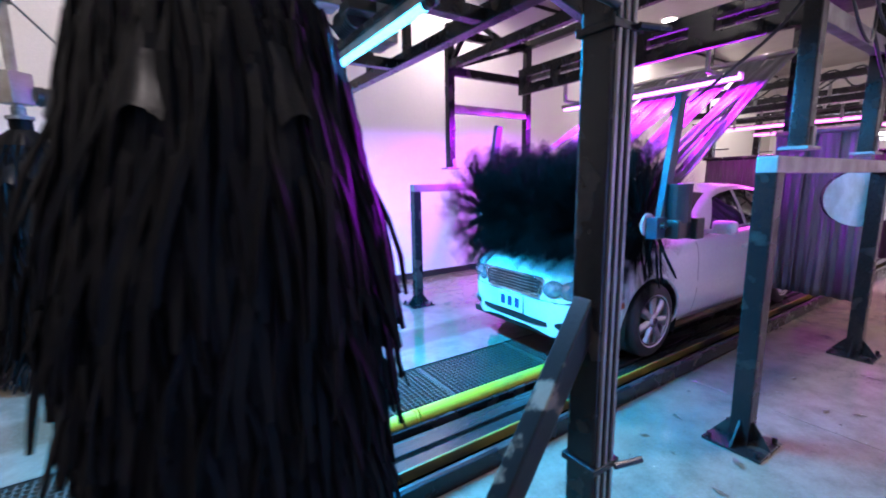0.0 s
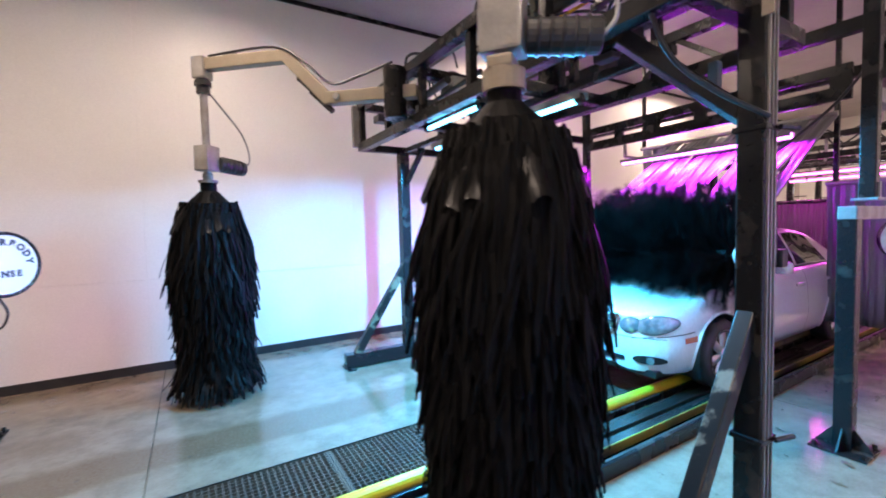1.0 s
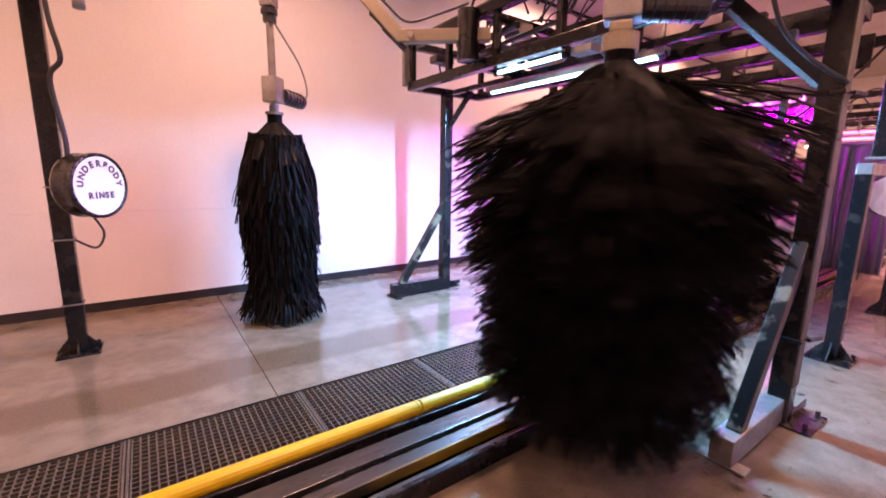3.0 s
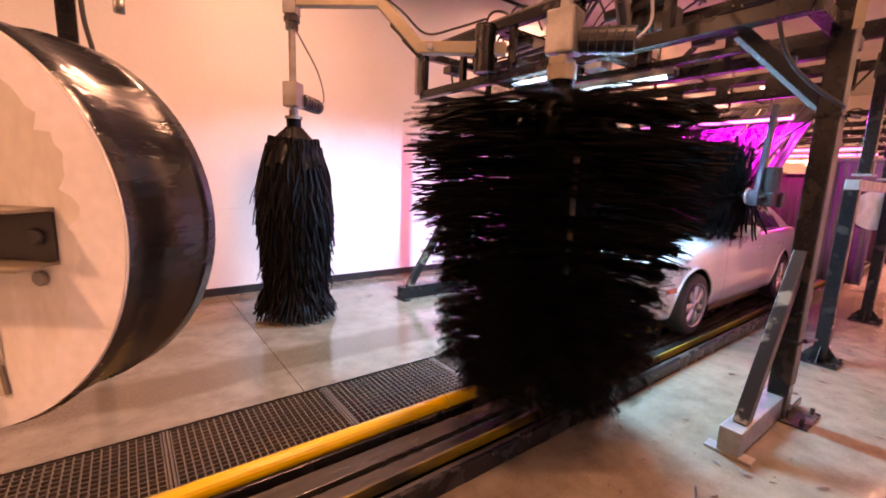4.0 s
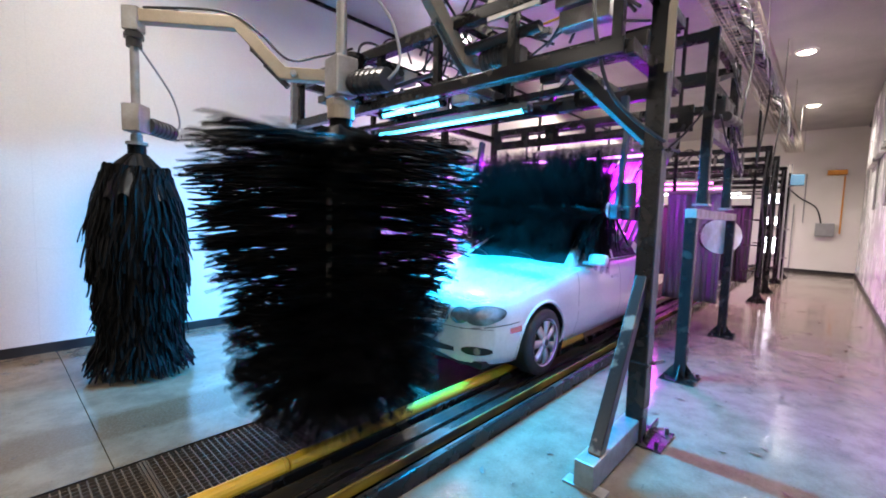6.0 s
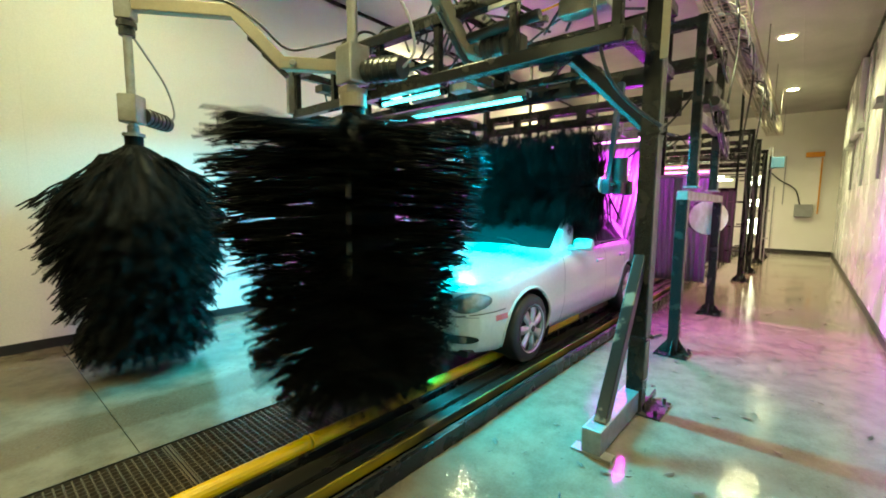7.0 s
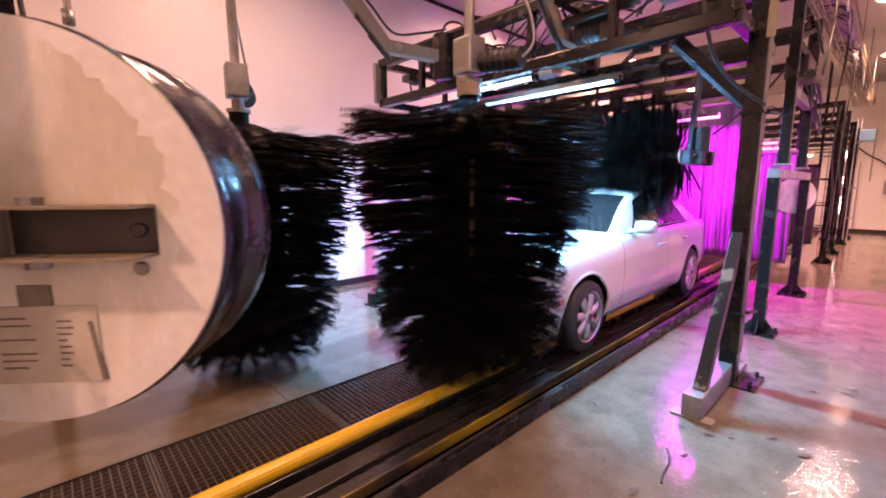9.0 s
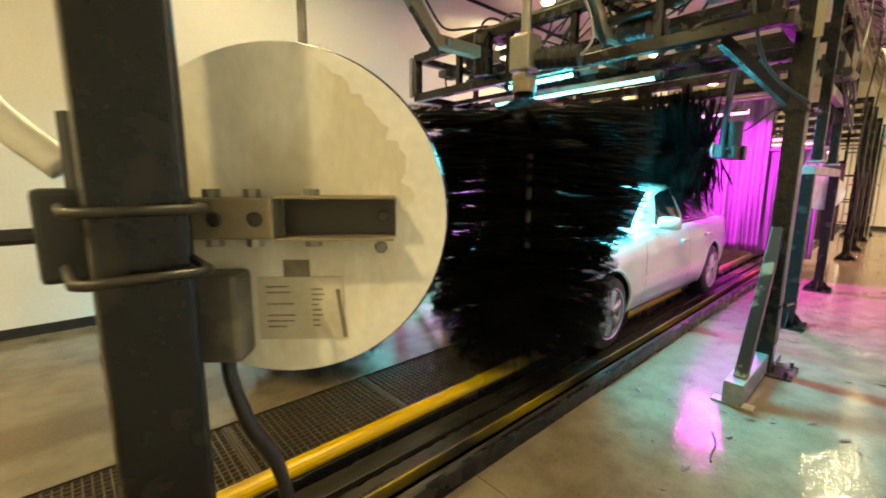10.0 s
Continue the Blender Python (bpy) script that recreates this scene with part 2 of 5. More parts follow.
# ---- mesh helpers ----
def part(name, bm, material, parent=None, label="", smooth=False):
    me = bpy.data.meshes.new(name)
    bmesh.ops.recalc_face_normals(bm, faces=bm.faces)
    bm.to_mesh(me)
    bm.free()
    for m in (material if isinstance(material, (list, tuple)) else [material]):
        me.materials.append(m)
    if smooth:
        me.shade_smooth()
    ob = new(name, me)
    ob.parent = parent
    if label:
        tagged(ob, label)
    return ob


def share(name, mesh, parent, m):
    ob = new(name, mesh)
    ob.parent = parent
    ob.matrix_basis = m
    return ob


def thing(name, label, category, m=None, group="", kind=""):
    ob = new(name)
    ob.empty_display_size = 0.1
    if m is not None:
        ob.matrix_basis = m
    return tagged(ob, label, category, group, kind)


def box(bm, c, s, bevel=0.0, turn=None, mi=0):
    r = bmesh.ops.create_cube(bm, size=1.0)
    v = r["verts"]
    bmesh.ops.scale(bm, vec=s, verts=v)
    if bevel:
        es = list({e for x in v for e in x.link_edges})
        out = bmesh.ops.bevel(bm, geom=es, offset=bevel, segments=2, affect="EDGES", profile=0.6)
        v = list({x for f in out["faces"] for x in f.verts} | {x for x in v if x.is_valid})
    if turn is not None:
        bmesh.ops.transform(bm, matrix=turn, verts=v)
    bmesh.ops.translate(bm, vec=c, verts=v)
    if mi:
        for f in {f for x in v for f in x.link_faces}:
            f.material_index = mi
    return v


def cyl(bm, a, b, r, seg=16, r2=None, cap=True):
    a, b = Vector(a), Vector(b)
    d = b - a
    m = Matrix.Translation((a + b) / 2) @ d.to_track_quat("Z", "Y").to_matrix().to_4x4()
    return bmesh.ops.create_cone(bm, cap_ends=cap, segments=seg, radius1=r, radius2=r if r2 is None else r2, depth=d.length, matrix=m)["verts"]


def beam(bm, a, b, w, h, bevel=0.006):
    """A straight bar of section w x h from a to b."""
    a, b = Vector(a), Vector(b)
    d = b - a
    x = d.normalized()
    up = Vector((0, 0, 1)) if abs(x.z) < 0.95 else Vector((1, 0, 0))
    y = up.cross(x).normalized()
    z = x.cross(y)
    m = Matrix((x, y, z)).transposed().to_4x4()
    return box(bm, (a + b) / 2, (d.length, w, h), bevel, m)


def smooth_line(pts, n=6):
    pts = [Vector(p) for p in pts]
    out = []
    for i in range(len(pts) - 1):
        p0, p1, p2, p3 = pts[max(i - 1, 0)], pts[i], pts[i + 1], pts[min(i + 2, len(pts) - 1)]
        for k in range(n):
            t = k / n
            out.append(0.5 * (2 * p1 + (p2 - p0) * t + (2 * p0 - 5 * p1 + 4 * p2 - p3) * t * t + (3 * p1 - p0 - 3 * p2 + p3) * t ** 3))
    return out + [pts[-1]]


def tube(bm, pts, r, seg=8, n=6, smooth=True):
    line = smooth_line(pts, n) if smooth and len(pts) > 2 else [Vector(p) for p in pts]
    rings = []
    for i, p in enumerate(line):
        d = (line[min(i + 1, len(line) - 1)] - line[max(i - 1, 0)]).normalized()
        u = d.cross(Vector((0.13, 0.2, 1.0))).normalized()
        w = d.cross(u)
        rings.append([bm.verts.new(p + r * (math.cos(a) * u + math.sin(a) * w)) for a in (2 * math.pi * k / seg for k in range(seg))])
    for a, b in zip(rings, rings[1:]):
        for k in range(seg):
            bm.faces.new((a[k], a[(k + 1) % seg], b[(k + 1) % seg], b[k]))
    bm.faces.new(rings[0][::-1])
    bm.faces.new(rings[-1])


def solid(name, material, parent, fn, label="", smooth=False):
    bm = bmesh.new()
    fn(bm)
    return part(name, bm, material, parent, label, smooth)


def box_part(name, material, parent, c, s, bevel=0.005, label="", turn=None):
    bm = bmesh.new()
    box(bm, c, s, bevel, turn)
    return part(name, bm, material, parent, label)


def beam_part(name, material, parent, a, b, w, h, bevel=0.006, label=""):
    bm = bmesh.new()
    beam(bm, a, b, w, h, bevel)
    return part(name, bm, material, parent, label)


def cyl_part(name, material, parent, a, b, r, seg=20, r2=None, label=""):
    bm = bmesh.new()
    vs = cyl(bm, a, b, r, seg, r2)
    es = [e for e in bm.edges if len(e.link_faces) == 2 and any(len(f.verts) > 4 for f in e.link_faces)]
    if seg > 8:
        bmesh.ops.bevel(bm, geom=es, offset=min(0.004, r * 0.15), segments=1, affect="EDGES")
    return part(name, bm, material, parent, label)


def cable_part(name, material, parent, pts, r, label=""):
    bm = bmesh.new()
    tube(bm, pts, r)
    return part(name, bm, material, parent, label, True)


# ---- the hall ----
X0, X1, YN, YF = -9.0, 13.6, -1.65, 4.83


def hall():
    def st(ob, label, cat):
        return tagged(ob, label, cat, kind="structure")
    fn = st(new("floor"), "wet stained concrete wash bay floor", "floor")
    joints = [X0, -4.0 - 4.6 + 0.0, -4.0, 0.6, 5.2, 9.8, X1]
    for a, b in zip(joints, joints[1:]):
        for y0, y1 in ((YN, 0.655), (1.975, YF)):
            box_part("slab", M["concrete"], fn, ((a + b) / 2, (y0 + y1) / 2, -0.075), (b - a - 0.004, y1 - y0, 0.15), 0.003)
    box_part("subfloor", M["pit"], fn, ((X0 + X1) / 2, (YN + YF) / 2, -0.36), (X1 - X0 + 0.4, YF - YN + 0.4, 0.08), 0)
    w = st(new("wall_north"), "white washable wall panels with a black base", "wall")
    x = X0
    while x < X1 - 0.1:
        e = min(x + 2.44, X1)
        for z0, z1 in ((0.0, 1.06), (1.062, CEIL)):
            box_part("panel", M["wall"], w, ((x + e) / 2, YF + 0.06, (z0 + z1) / 2), (e - x - 0.0008, 0.12, z1 - z0), 0.0)
        x = e
    box_part("backing", M["wall"], w, ((X0 + X1) / 2, YF + 0.15, CEIL / 2), (X1 - X0 + 0.3, 0.05, CEIL), 0)
    box_part("baseboard", M["base"], w, ((X0 + X1) / 2, YF - 0.008, 0.05), (X1 - X0, 0.016, 0.10), 0.003)
    w = st(new("wall_south"), "glossy white wet wall panels with a dark base", "wall")
    x = X0
    while x < X1 - 0.1:
        e = min(x + 2.44, X1)
        for z0, z1 in ((0.0, 1.9), (1.902, CEIL)):
            box_part("panel", M["wall2"], w, ((x + e) / 2, YN - 0.06, (z0 + z1) / 2), (e - x - 0.0008, 0.12, z1 - z0), 0.0)
        x = e
    box_part("backing", M["wall2"], w, ((X0 + X1) / 2, YN - 0.15, CEIL / 2), (X1 - X0 + 0.3, 0.05, CEIL), 0)
    box_part("baseboard", M["base"], w, ((X0 + X1) / 2, YN + 0.008, 0.05), (X1 - X0, 0.016, 0.10), 0.003)
    for name, xx, s in (("wall_east", X1, 1), ("wall_west", X0, -1)):
        w = st(new(name), "plain white end wall of the wash bay", "wall")
        box_part("panel", M["wall"], w, (xx + s * 0.08, (YN + YF) / 2, CEIL / 2), (0.16, YF - YN + 0.5, CEIL), 0)
        box_part("baseboard", M["base"], w, (xx - s * 0.008, (YN + YF) / 2, 0.05), (0.016, YF - YN - 0.04, 0.10), 0.003)
    c = bmesh.new()
    y = YN - 0.2
    while y < YF + 0.2:
        box(c, ((X0 + X1) / 2, y + 0.2, CEIL + 0.05), (X1 - X0 + 0.4, 0.399, 0.10), 0.0)
        y += 0.4
    st(part("ceiling", c, M["ceiling"]), "dark grey metal panel ceiling", "ceiling")
    cr = bmesh.new()
    box(cr, ((X0 + X1) / 2, YF - 0.02, CEIL - 0.025), (X1 - X0, 0.04, 0.05), 0.004)
    box(cr, ((X0 + X1) / 2, YN + 0.02, CEIL - 0.025), (X1 - X0, 0.04, 0.05), 0.004)
    st(part("trim", cr, M["black"]), "dark trim where wall meets ceiling", "trim")


def ceiling_lamp(x, y):
    t = thing("ceiling_light", "round recessed warm white ceiling downlight, lit", "lamp", pose(x, y, CEIL), "ceiling downlights")
    def ring(bm):
        cyl(bm, (0, 0, -0.03), (0, 0, 0), 0.15, 32, 0.17)
    solid("housing", M["whitebright"], t, ring)
    solid("diffuser", M["lamp"], t, lambda bm: cyl(bm, (0, 0, -0.036), (0, 0, -0.031), 0.12, 32), "glowing diffuser")
    d = bpy.data.lights.new("downlight", "AREA")
    d.shape, d.size, d.energy, d.color = "DISK", 0.26, (90.0 if x < -5 and y < 1 else 120.0 if x > 5 else 84.0 if y > 1 else 75.0 if x > 0 else 55.0), (1.0, 0.90, 0.76)
    d.spread = radians(165 if y > 1 else 135)
    o = new("downlight", d)
    o.parent = t
    o.location = (0, 0, -0.05)


def conveyor():
    t = thing("conveyor_track", "wet steel conveyor track with worn yellow guide edge", "conveyor", kind="structure")
    L = X1 - X0 - 0.4
    xm = (X0 + X1) / 2
    box_part("outer_rail", M["black"], t, (xm, 0.672, 0.02), (L, 0.03, 0.16), 0.006)
    box_part("outer_flange", M["dark"], t, (xm, 0.722, 0.03), (L, 0.066, 0.05), 0.006)
    box_part("channel_floor", M["pit"], t, (xm, 0.86, -0.12), (L, 0.42, 0.04), 0)
    box_part("guide_edge", M["yellow2"], t, (xm, 0.815, 0.052), (L, 0.016, 0.064), 0.006, "black steel edge with worn yellow paint")
    box_part("running_plate", M["steel"], t, (xm, 0.888, 0.035), (L, 0.09, 0.03), 0.004, "wet silver plate")
    box_part("running_plate", M["steel"], t, (xm, 1.035, 0.035), (L, 0.12, 0.03), 0.004, "wet silver plate")
    box_part("chain_bed", M["dark"], t, (xm, 0.955, -0.02), (L, 0.04, 0.04), 0.003)
    box_part("inner_rail", M["black"], t, (xm, 1.155, 0.0), (L, 0.03, 0.14), 0.004)
    b = bmesh.new()
    x = X0 + 0.5
    while x < X1 - 0.5:
        box(b, (x, 0.955, 0.012), (0.07, 0.03, 0.02), 0.003)
        x += 0.11
    part("chain", b, M["dark"], t)
    g = thing("guide_rail", "round yellow painted guide rail with scuffs", "rail", kind="structure")
    x = X0 + 0.3
    x += (-3.35 - x) % 1.9
    x -= 1.9
    while x < X1 - 0.4:
        e = min(x + 1.9, X1 - 0.3)
        # from x -1.2 on, the car's shade is coloured into the rail
        cyl_part("rail_section", M["yellow"] if x < -1.2 else M["yellow_shade"], g, (x + 0.004, 1.215, 0.085), (e - 0.004, 1.215, 0.085), 0.046, 16)
        cyl_part("joint_collar", M["yellow"] if x < -1.2 else M["yellow_shade"], g, (e - 0.03, 1.215, 0.085), (e - 0.012, 1.215, 0.085), 0.049, 16)
        x = e
    box_part("rail_bed", M["dark"], g, (xm, 1.215, 0.01), (L, 0.09, 0.06), 0.004)


def gratings():
    """Bar grating panels over the centre pit."""
    t = thing("floor_grating", "dark steel bar grating over the drain pit", "grating", kind="structure")
    Lp, y0, y1 = 0.94, 1.268, 1.968
    bm = bmesh.new()
    n = 25
    for i in range(n):
        box(bm, ((i + 0.5) / n * Lp - Lp / 2, 0, 0), (0.007, y1 - y0, 0.026))
    k = 18
    for j in range(k + 1):
        box(bm, (0, -0.5 * (y1 - y0) + j / k * (y1 - y0), 0.002), (Lp, 0.006, 0.024))
    for s in (-1, 1):
        box(bm, (s * (Lp / 2 - 0.004), 0, 0), (0.012, y1 - y0, 0.034))
    first = part("grating_panel", bm, M["grate"], t)
    me = first.data
    x = -4.35 - 0.95 * 4
    first.matrix_basis = pose(x, (y0 + y1) / 2, -0.014)
    x += 0.95
    while x < 12.5:
        share("grating_panel", me, t, pose(x, (y0 + y1) / 2, -0.014 + random.uniform(-0.002, 0.002)))
        x += 0.95
    box_part("frame_angle", M["dark"], t, ((X0 + X1) / 2, 1.972, -0.02), (X1 - X0 - 0.4, 0.008, 0.06), 0)
    b = bmesh.new()
    for i in range(24):
        box(b, (X0 + 0.5 + i * 0.95, 1.62, -0.06), (0.05, 0.72, 0.06))
    part("support_bars", b, M["dark"], t)


# ---- posts and frames ----
def foot_plate(bm, x, y, r=0.2):
    box(bm, (x, y, 0.008), (r * 1.5, r * 1.5, 0.016), 0.004)
    for k in range(4):
        a = math.pi / 4 + k * math.pi / 2
        cyl(bm, (x + r * 0.86 * math.cos(a), y + r * 0.86 * math.sin(a), 0.0), (x + r * 0.86 * math.cos(a), y + r * 0.86 * math.sin(a), 0.045), 0.014, 8)
        c, s = math.cos(a - math.pi / 4), math.sin(a - math.pi / 4)
        v = [bm.verts.new((x + c * 0.05 - s * o, y + s * 0.05 + c * o, z)) for o in (-0.005, 0.005) for z in (0.016, 0.15)]
        w = [bm.verts.new((x + c * 0.15 - s * o, y + s * 0.15 + c * o, 0.016)) for o in (-0.005, 0.005)]
        bm.faces.new((v[0], v[1], w[0]))
        bm.faces.new((v[2], w[1], v[3]))
        bm.faces.new((v[1], v[3], w[1], w[0]))


def gantry_one():
    t = thing("wash_gantry", "black steel wash gantry over the conveyor, wet and worn", "gantry")
    lx = -1.45
    for y, s, m in ((-0.05, 1, M["black"]), (3.62, -1, M["black"])):
        leg = beam_part("leg", m, t, (lx, y, 0.0), (lx, y, 3.75 if s > 0 else 2.5), 0.115, 0.115, 0.008)
        foot = solid("foot_channel", M["grey"] if s > 0 else M["black"], t, lambda bm: (
            box(bm, (lx - 0.38, y + 0.02 * s, 0.09), (0.84, 0.115, 0.15), 0.008),
            box(bm, (lx - 0.76, y + 0.02 * s, 0.008), (0.09, 0.24, 0.016), 0.003)), "grey foot with chipped paint")
        beam_part("brace", M["worn"], t, (lx - 0.66, y + 0.012 * s, 0.15), (lx + 0.0, y + 0.012 * s, 1.16), 0.075, 0.085, 0.008, "peeling diagonal brace")
        def plate(bm, y=y, s=s):
            box(bm, (lx + 0.08, y - 0.08 * s, 0.009), (0.34, 0.22, 0.012), 0.003)
            box(bm, (lx + 0.16, y - 0.06 * s, 0.04), (0.3, 0.012, 0.05), 0.003)
            for dx, dy in ((0.2, -0.15), (0.2, 0.0), (-0.05, -0.15)):
                cyl(bm, (lx + dx, y + dy * s, 0.0), (lx + dx, y + dy * s, 0.06), 0.013, 8)
        solid("base_plate", M["black"], t, plate)
    # ribs and hose clamps on the near leg
    for dx in (-0.035, 0.0, 0.035):
        beam_part("cable_channel", M["grey"], t, (lx + dx, -0.112, 0.25), (lx + dx, -0.112, 3.7), 0.008, 0.012, 0)
    for z in (0.55, 1.98):
        solid("clamp", M["black"], t, lambda bm: (box(bm, (lx, -0.05, z), (0.14, 0.14, 0.025), 0.004), cyl(bm, (lx + 0.03, -0.13, z), (lx + 0.14, -0.16, z), 0.012, 8)))
    beam_part("stain_board", M["tan"], t, (lx - 0.06, -0.115, 2.45), (lx - 0.05, -0.118, 2.95), 0.05, 0.012, 0.003, "flaking tan tape")
    # the box truss
    xa, xb, z0, z1, ya, yb = -1.95, -0.92, 2.50, 2.96, -0.01, 3.66
    for x in (xa, xb):
        for z in (z0, z1):
            beam_part("chord", M["black"], t, (x, ya, z), (x, yb, z), 0.09, 0.09)
        n = 6
        for i in range(n):
            y = ya + 0.05 + (yb - ya - 0.1) * i / (n - 1)
            beam_part("truss_post", M["black"], t, (x, y, z0), (x, y, z1), 0.06, 0.06)
    for y in (ya, 1.2, 2.4, yb):
        beam_part("cross_member", M["black"], t, (xa, y, z0), (xb, y, z0), 0.08, 0.08)
        beam_part("cross_member", M["black"], t, (xa, y, z1), (xb, y, z1), 0.08, 0.08)
    beam_part("end_plate", M["grey"], t, (xa - 0.05, yb, z0), (xa - 0.05, yb, z1), 0.05, 0.1)
    # knee braces
    beam_part("knee_brace", M["black"], t, (lx, 3.6, 2.05), (lx + 0.05, 3.2, 2.46), 0.05, 0.05)
    beam_part("knee_brace", M["black"], t, (lx, 0.0, 2.05), (lx - 0.42, 0.35, 2.46), 0.06, 0.08)
    beam_part("sub_beam", M["black"], t, (-1.5, 0.3, 2.46), (-1.5, 3.5, 2.46), 0.06, 0.05)
    # motors, valves and manifolds up in the truss
    rnd = random.Random(4)
    for i in range(9):
        y = 0.25 + i * 0.38
        x = rnd.uniform(-1.8, -1.05)
        z = rnd.uniform(2.62, 2.85)
        if i % 3 == 0:
            solid("cylinder", M["dark"], t, lambda bm: (cyl(bm, (x, y, z), (x + 0.08, y + 0.42, z + 0.03), 0.045, 16), cyl(bm, (x + 0.08, y + 0.42, z + 0.03), (x + 0.1, y + 0.62, z + 0.04), 0.015, 10)))
        elif i % 3 == 1:
            solid("valve_box", M["grey"] if i == 4 else M["black"], t, lambda bm: box(bm, (x, y, z), (0.18, 0.22, 0.16), 0.012))
        else:
            mo = cyl_part("motor", M["hub"], t, (x, y - 0.14, z), (x, y + 0.14, z), 0.085, 18)
            for k in range(6):
                cyl_part("cooling_fin", M["hub"], mo, (x, y - 0.1 + k * 0.04, z), (x, y - 0.085 + k * 0.04, z), 0.093, 18)
    for i in range(10):
        x, y, z = rnd.uniform(-1.95, -1.2), rnd.uniform(2.5, 3.55), rnd.uniform(2.58, 3.05)
        if i % 2:
            box_part("valve_block", M["dark"], t, (x, y, z), (rnd.uniform(0.06, 0.16), rnd.uniform(0.08, 0.2), rnd.uniform(0.05, 0.12)), 0.008)
        else:
            cable_part("hose", M["cable"], t, [(x, y, z), (x - 0.1, y - 0.12, z + 0.14), (x + 0.05, y - 0.3, z + 0.2), (x + 0.15, y - 0.5, z - 0.02)], 0.011)
    for i in range(7):
        x, y = rnd.uniform(-1.95, -1.0), rnd.uniform(0.0, 1.0)
        box_part("pipe_clip", M["dark"], t, (x, y, 3.03), (0.05, 0.1, 0.05), 0.006)
        cable_part("hose", M["cable"], t, [(x, y, 3.05), (x - 0.15, y + 0.3, 3.22), (x - 0.05, y + 0.7, 3.3), (x + 0.2, y + 1.2, 3.08)], rnd.uniform(0.009, 0.016))
    for i in range(16):
        x, y, z = rnd.uniform(-1.85, -1.0), rnd.uniform(0.25, 2.5), rnd.uniform(2.58, 2.9)
        if i % 4 == 0:
            box_part("control_box", M["grey"], t, (x, y, z + 0.1), (rnd.uniform(0.1, 0.2), rnd.uniform(0.16, 0.34), rnd.uniform(0.1, 0.2)), 0.012, "grey control enclosure")
        elif i % 4 == 2:
            cyl_part("air_line", M["dark"], t, (x, y, z), (x + rnd.uniform(-0.1, 0.1), y + rnd.uniform(0.5, 1.1), z + rnd.uniform(-0.04, 0.04)), rnd.uniform(0.02, 0.04), 14)
        else:
            box_part("valve_block", M["dark"], t, (x, y, z), (rnd.uniform(0.08, 0.2), rnd.uniform(0.1, 0.3), rnd.uniform(0.06, 0.14)), 0.01)
    cable_part("yellow_hose", M["yellow"], t, [(-1.2, -0.02, 3.4), (-1.0, 0.3, 3.35), (-1.1, 0.9, 3.2), (-1.4, 1.5, 3.02)], 0.011, "yellow air hose")
    cyl_part("main_pipe", M["dark"], t, (-1.86, 0.0, 3.06), (-1.86, 3.5, 3.06), 0.03, 14)
    cyl_part("main_pipe", M["grey"], t, (-1.72, 0.0, 3.05), (-1.72, 3.2, 3.05), 0.018, 12)
    box_part("hanging_valve", M["bluepaint"], t, (-1.2, 0.25, 2.36), (0.06, 0.05, 0.14), 0.01, "small blue valve body")
    box_part("grey_panel", M["grey"], t, (-1.98, 0.75, 2.98), (0.02, 0.42, 0.2), 0.006, "light grey valve enclosure")
    cyl_part("air_cylinder", M["tan"], t, (-1.99, 0.95, 3.1), (-1.97, 0.45, 3.12), 0.035, 14, None, "tan air cylinder")
    for i in range(12):
        ya_, yb_ = rnd.uniform(0.1, 2.4), 0
        yb_ = ya_ + rnd.uniform(0.5, 1.3)
        x = rnd.uniform(-1.9, -1.0)
        s = rnd.uniform(0.02, 0.22)
        cable_part("hose", M["cable"], t, [(x, ya_, 2.95), (x + 0.05, ya_ * 0.7 + yb_ * 0.3, 3.02 + s), (x - 0.08, (ya_ + yb_) / 2, 3.0 + s), (x + 0.1, yb_, 2.9)], rnd.uniform(0.007, 0.014))
    cable_part("hanging_hose", M["cable"], t, [(-1.95, 0.2, 2.9), (-1.98, 0.16, 2.6), (-1.9, 0.1, 2.3), (-1.7, 0.02, 2.15), (-1.5, -0.12, 2.02)], 0.012)
    # the light tube under the front chord
    for y in (1.05, 2.6):
        box_part("light_bracket", M["grey"], t, (-1.5, y, 2.42), (0.05, 0.03, 0.06), 0.004)
    solid("light_tube", M["led_a"], t, lambda bm: cyl(bm, (-1.5, 0.94, 2.375), (-1.5, 2.72, 2.375), 0.03, 16), "glowing cyan tube")
    solid("light_housing", M["grey"], t, lambda bm: (box(bm, (-1.5, 1.83, 2.412), (0.085, 1.9, 0.012), 0.003), box(bm, (-1.54, 1.83, 2.392), (0.006, 1.9, 0.05), 0.002), box(bm, (-1.46, 1.83, 2.392), (0.006, 1.9, 0.05), 0.002)), "grey reflector trough")
    # no second lamp: short glowing tube added for the pale cyan reflection above
    solid("light_tube", M["led_a"], t, lambda bm: cyl(bm, (-1.86, 1.5, 2.43), (-1.86, 2.25, 2.43), 0.018, 16), "glowing cyan tube")
    for y in (1.46, 2.24):
        cyl_part("tube_cap", M["black"], t, (-1.86, y, 2.43), (-1.86, y + 0.05, 2.43), 0.03, 16)
    tube_lamp(t, (-1.5, 1.83, 2.34), 1.75, CYAN, 820.0)
    for y in (0.89, 2.72):
        cyl_part("tube_cap", M["black"], t, (-1.5, y, 2.375), (-1.5, y + 0.05, 2.375), 0.03, 16)


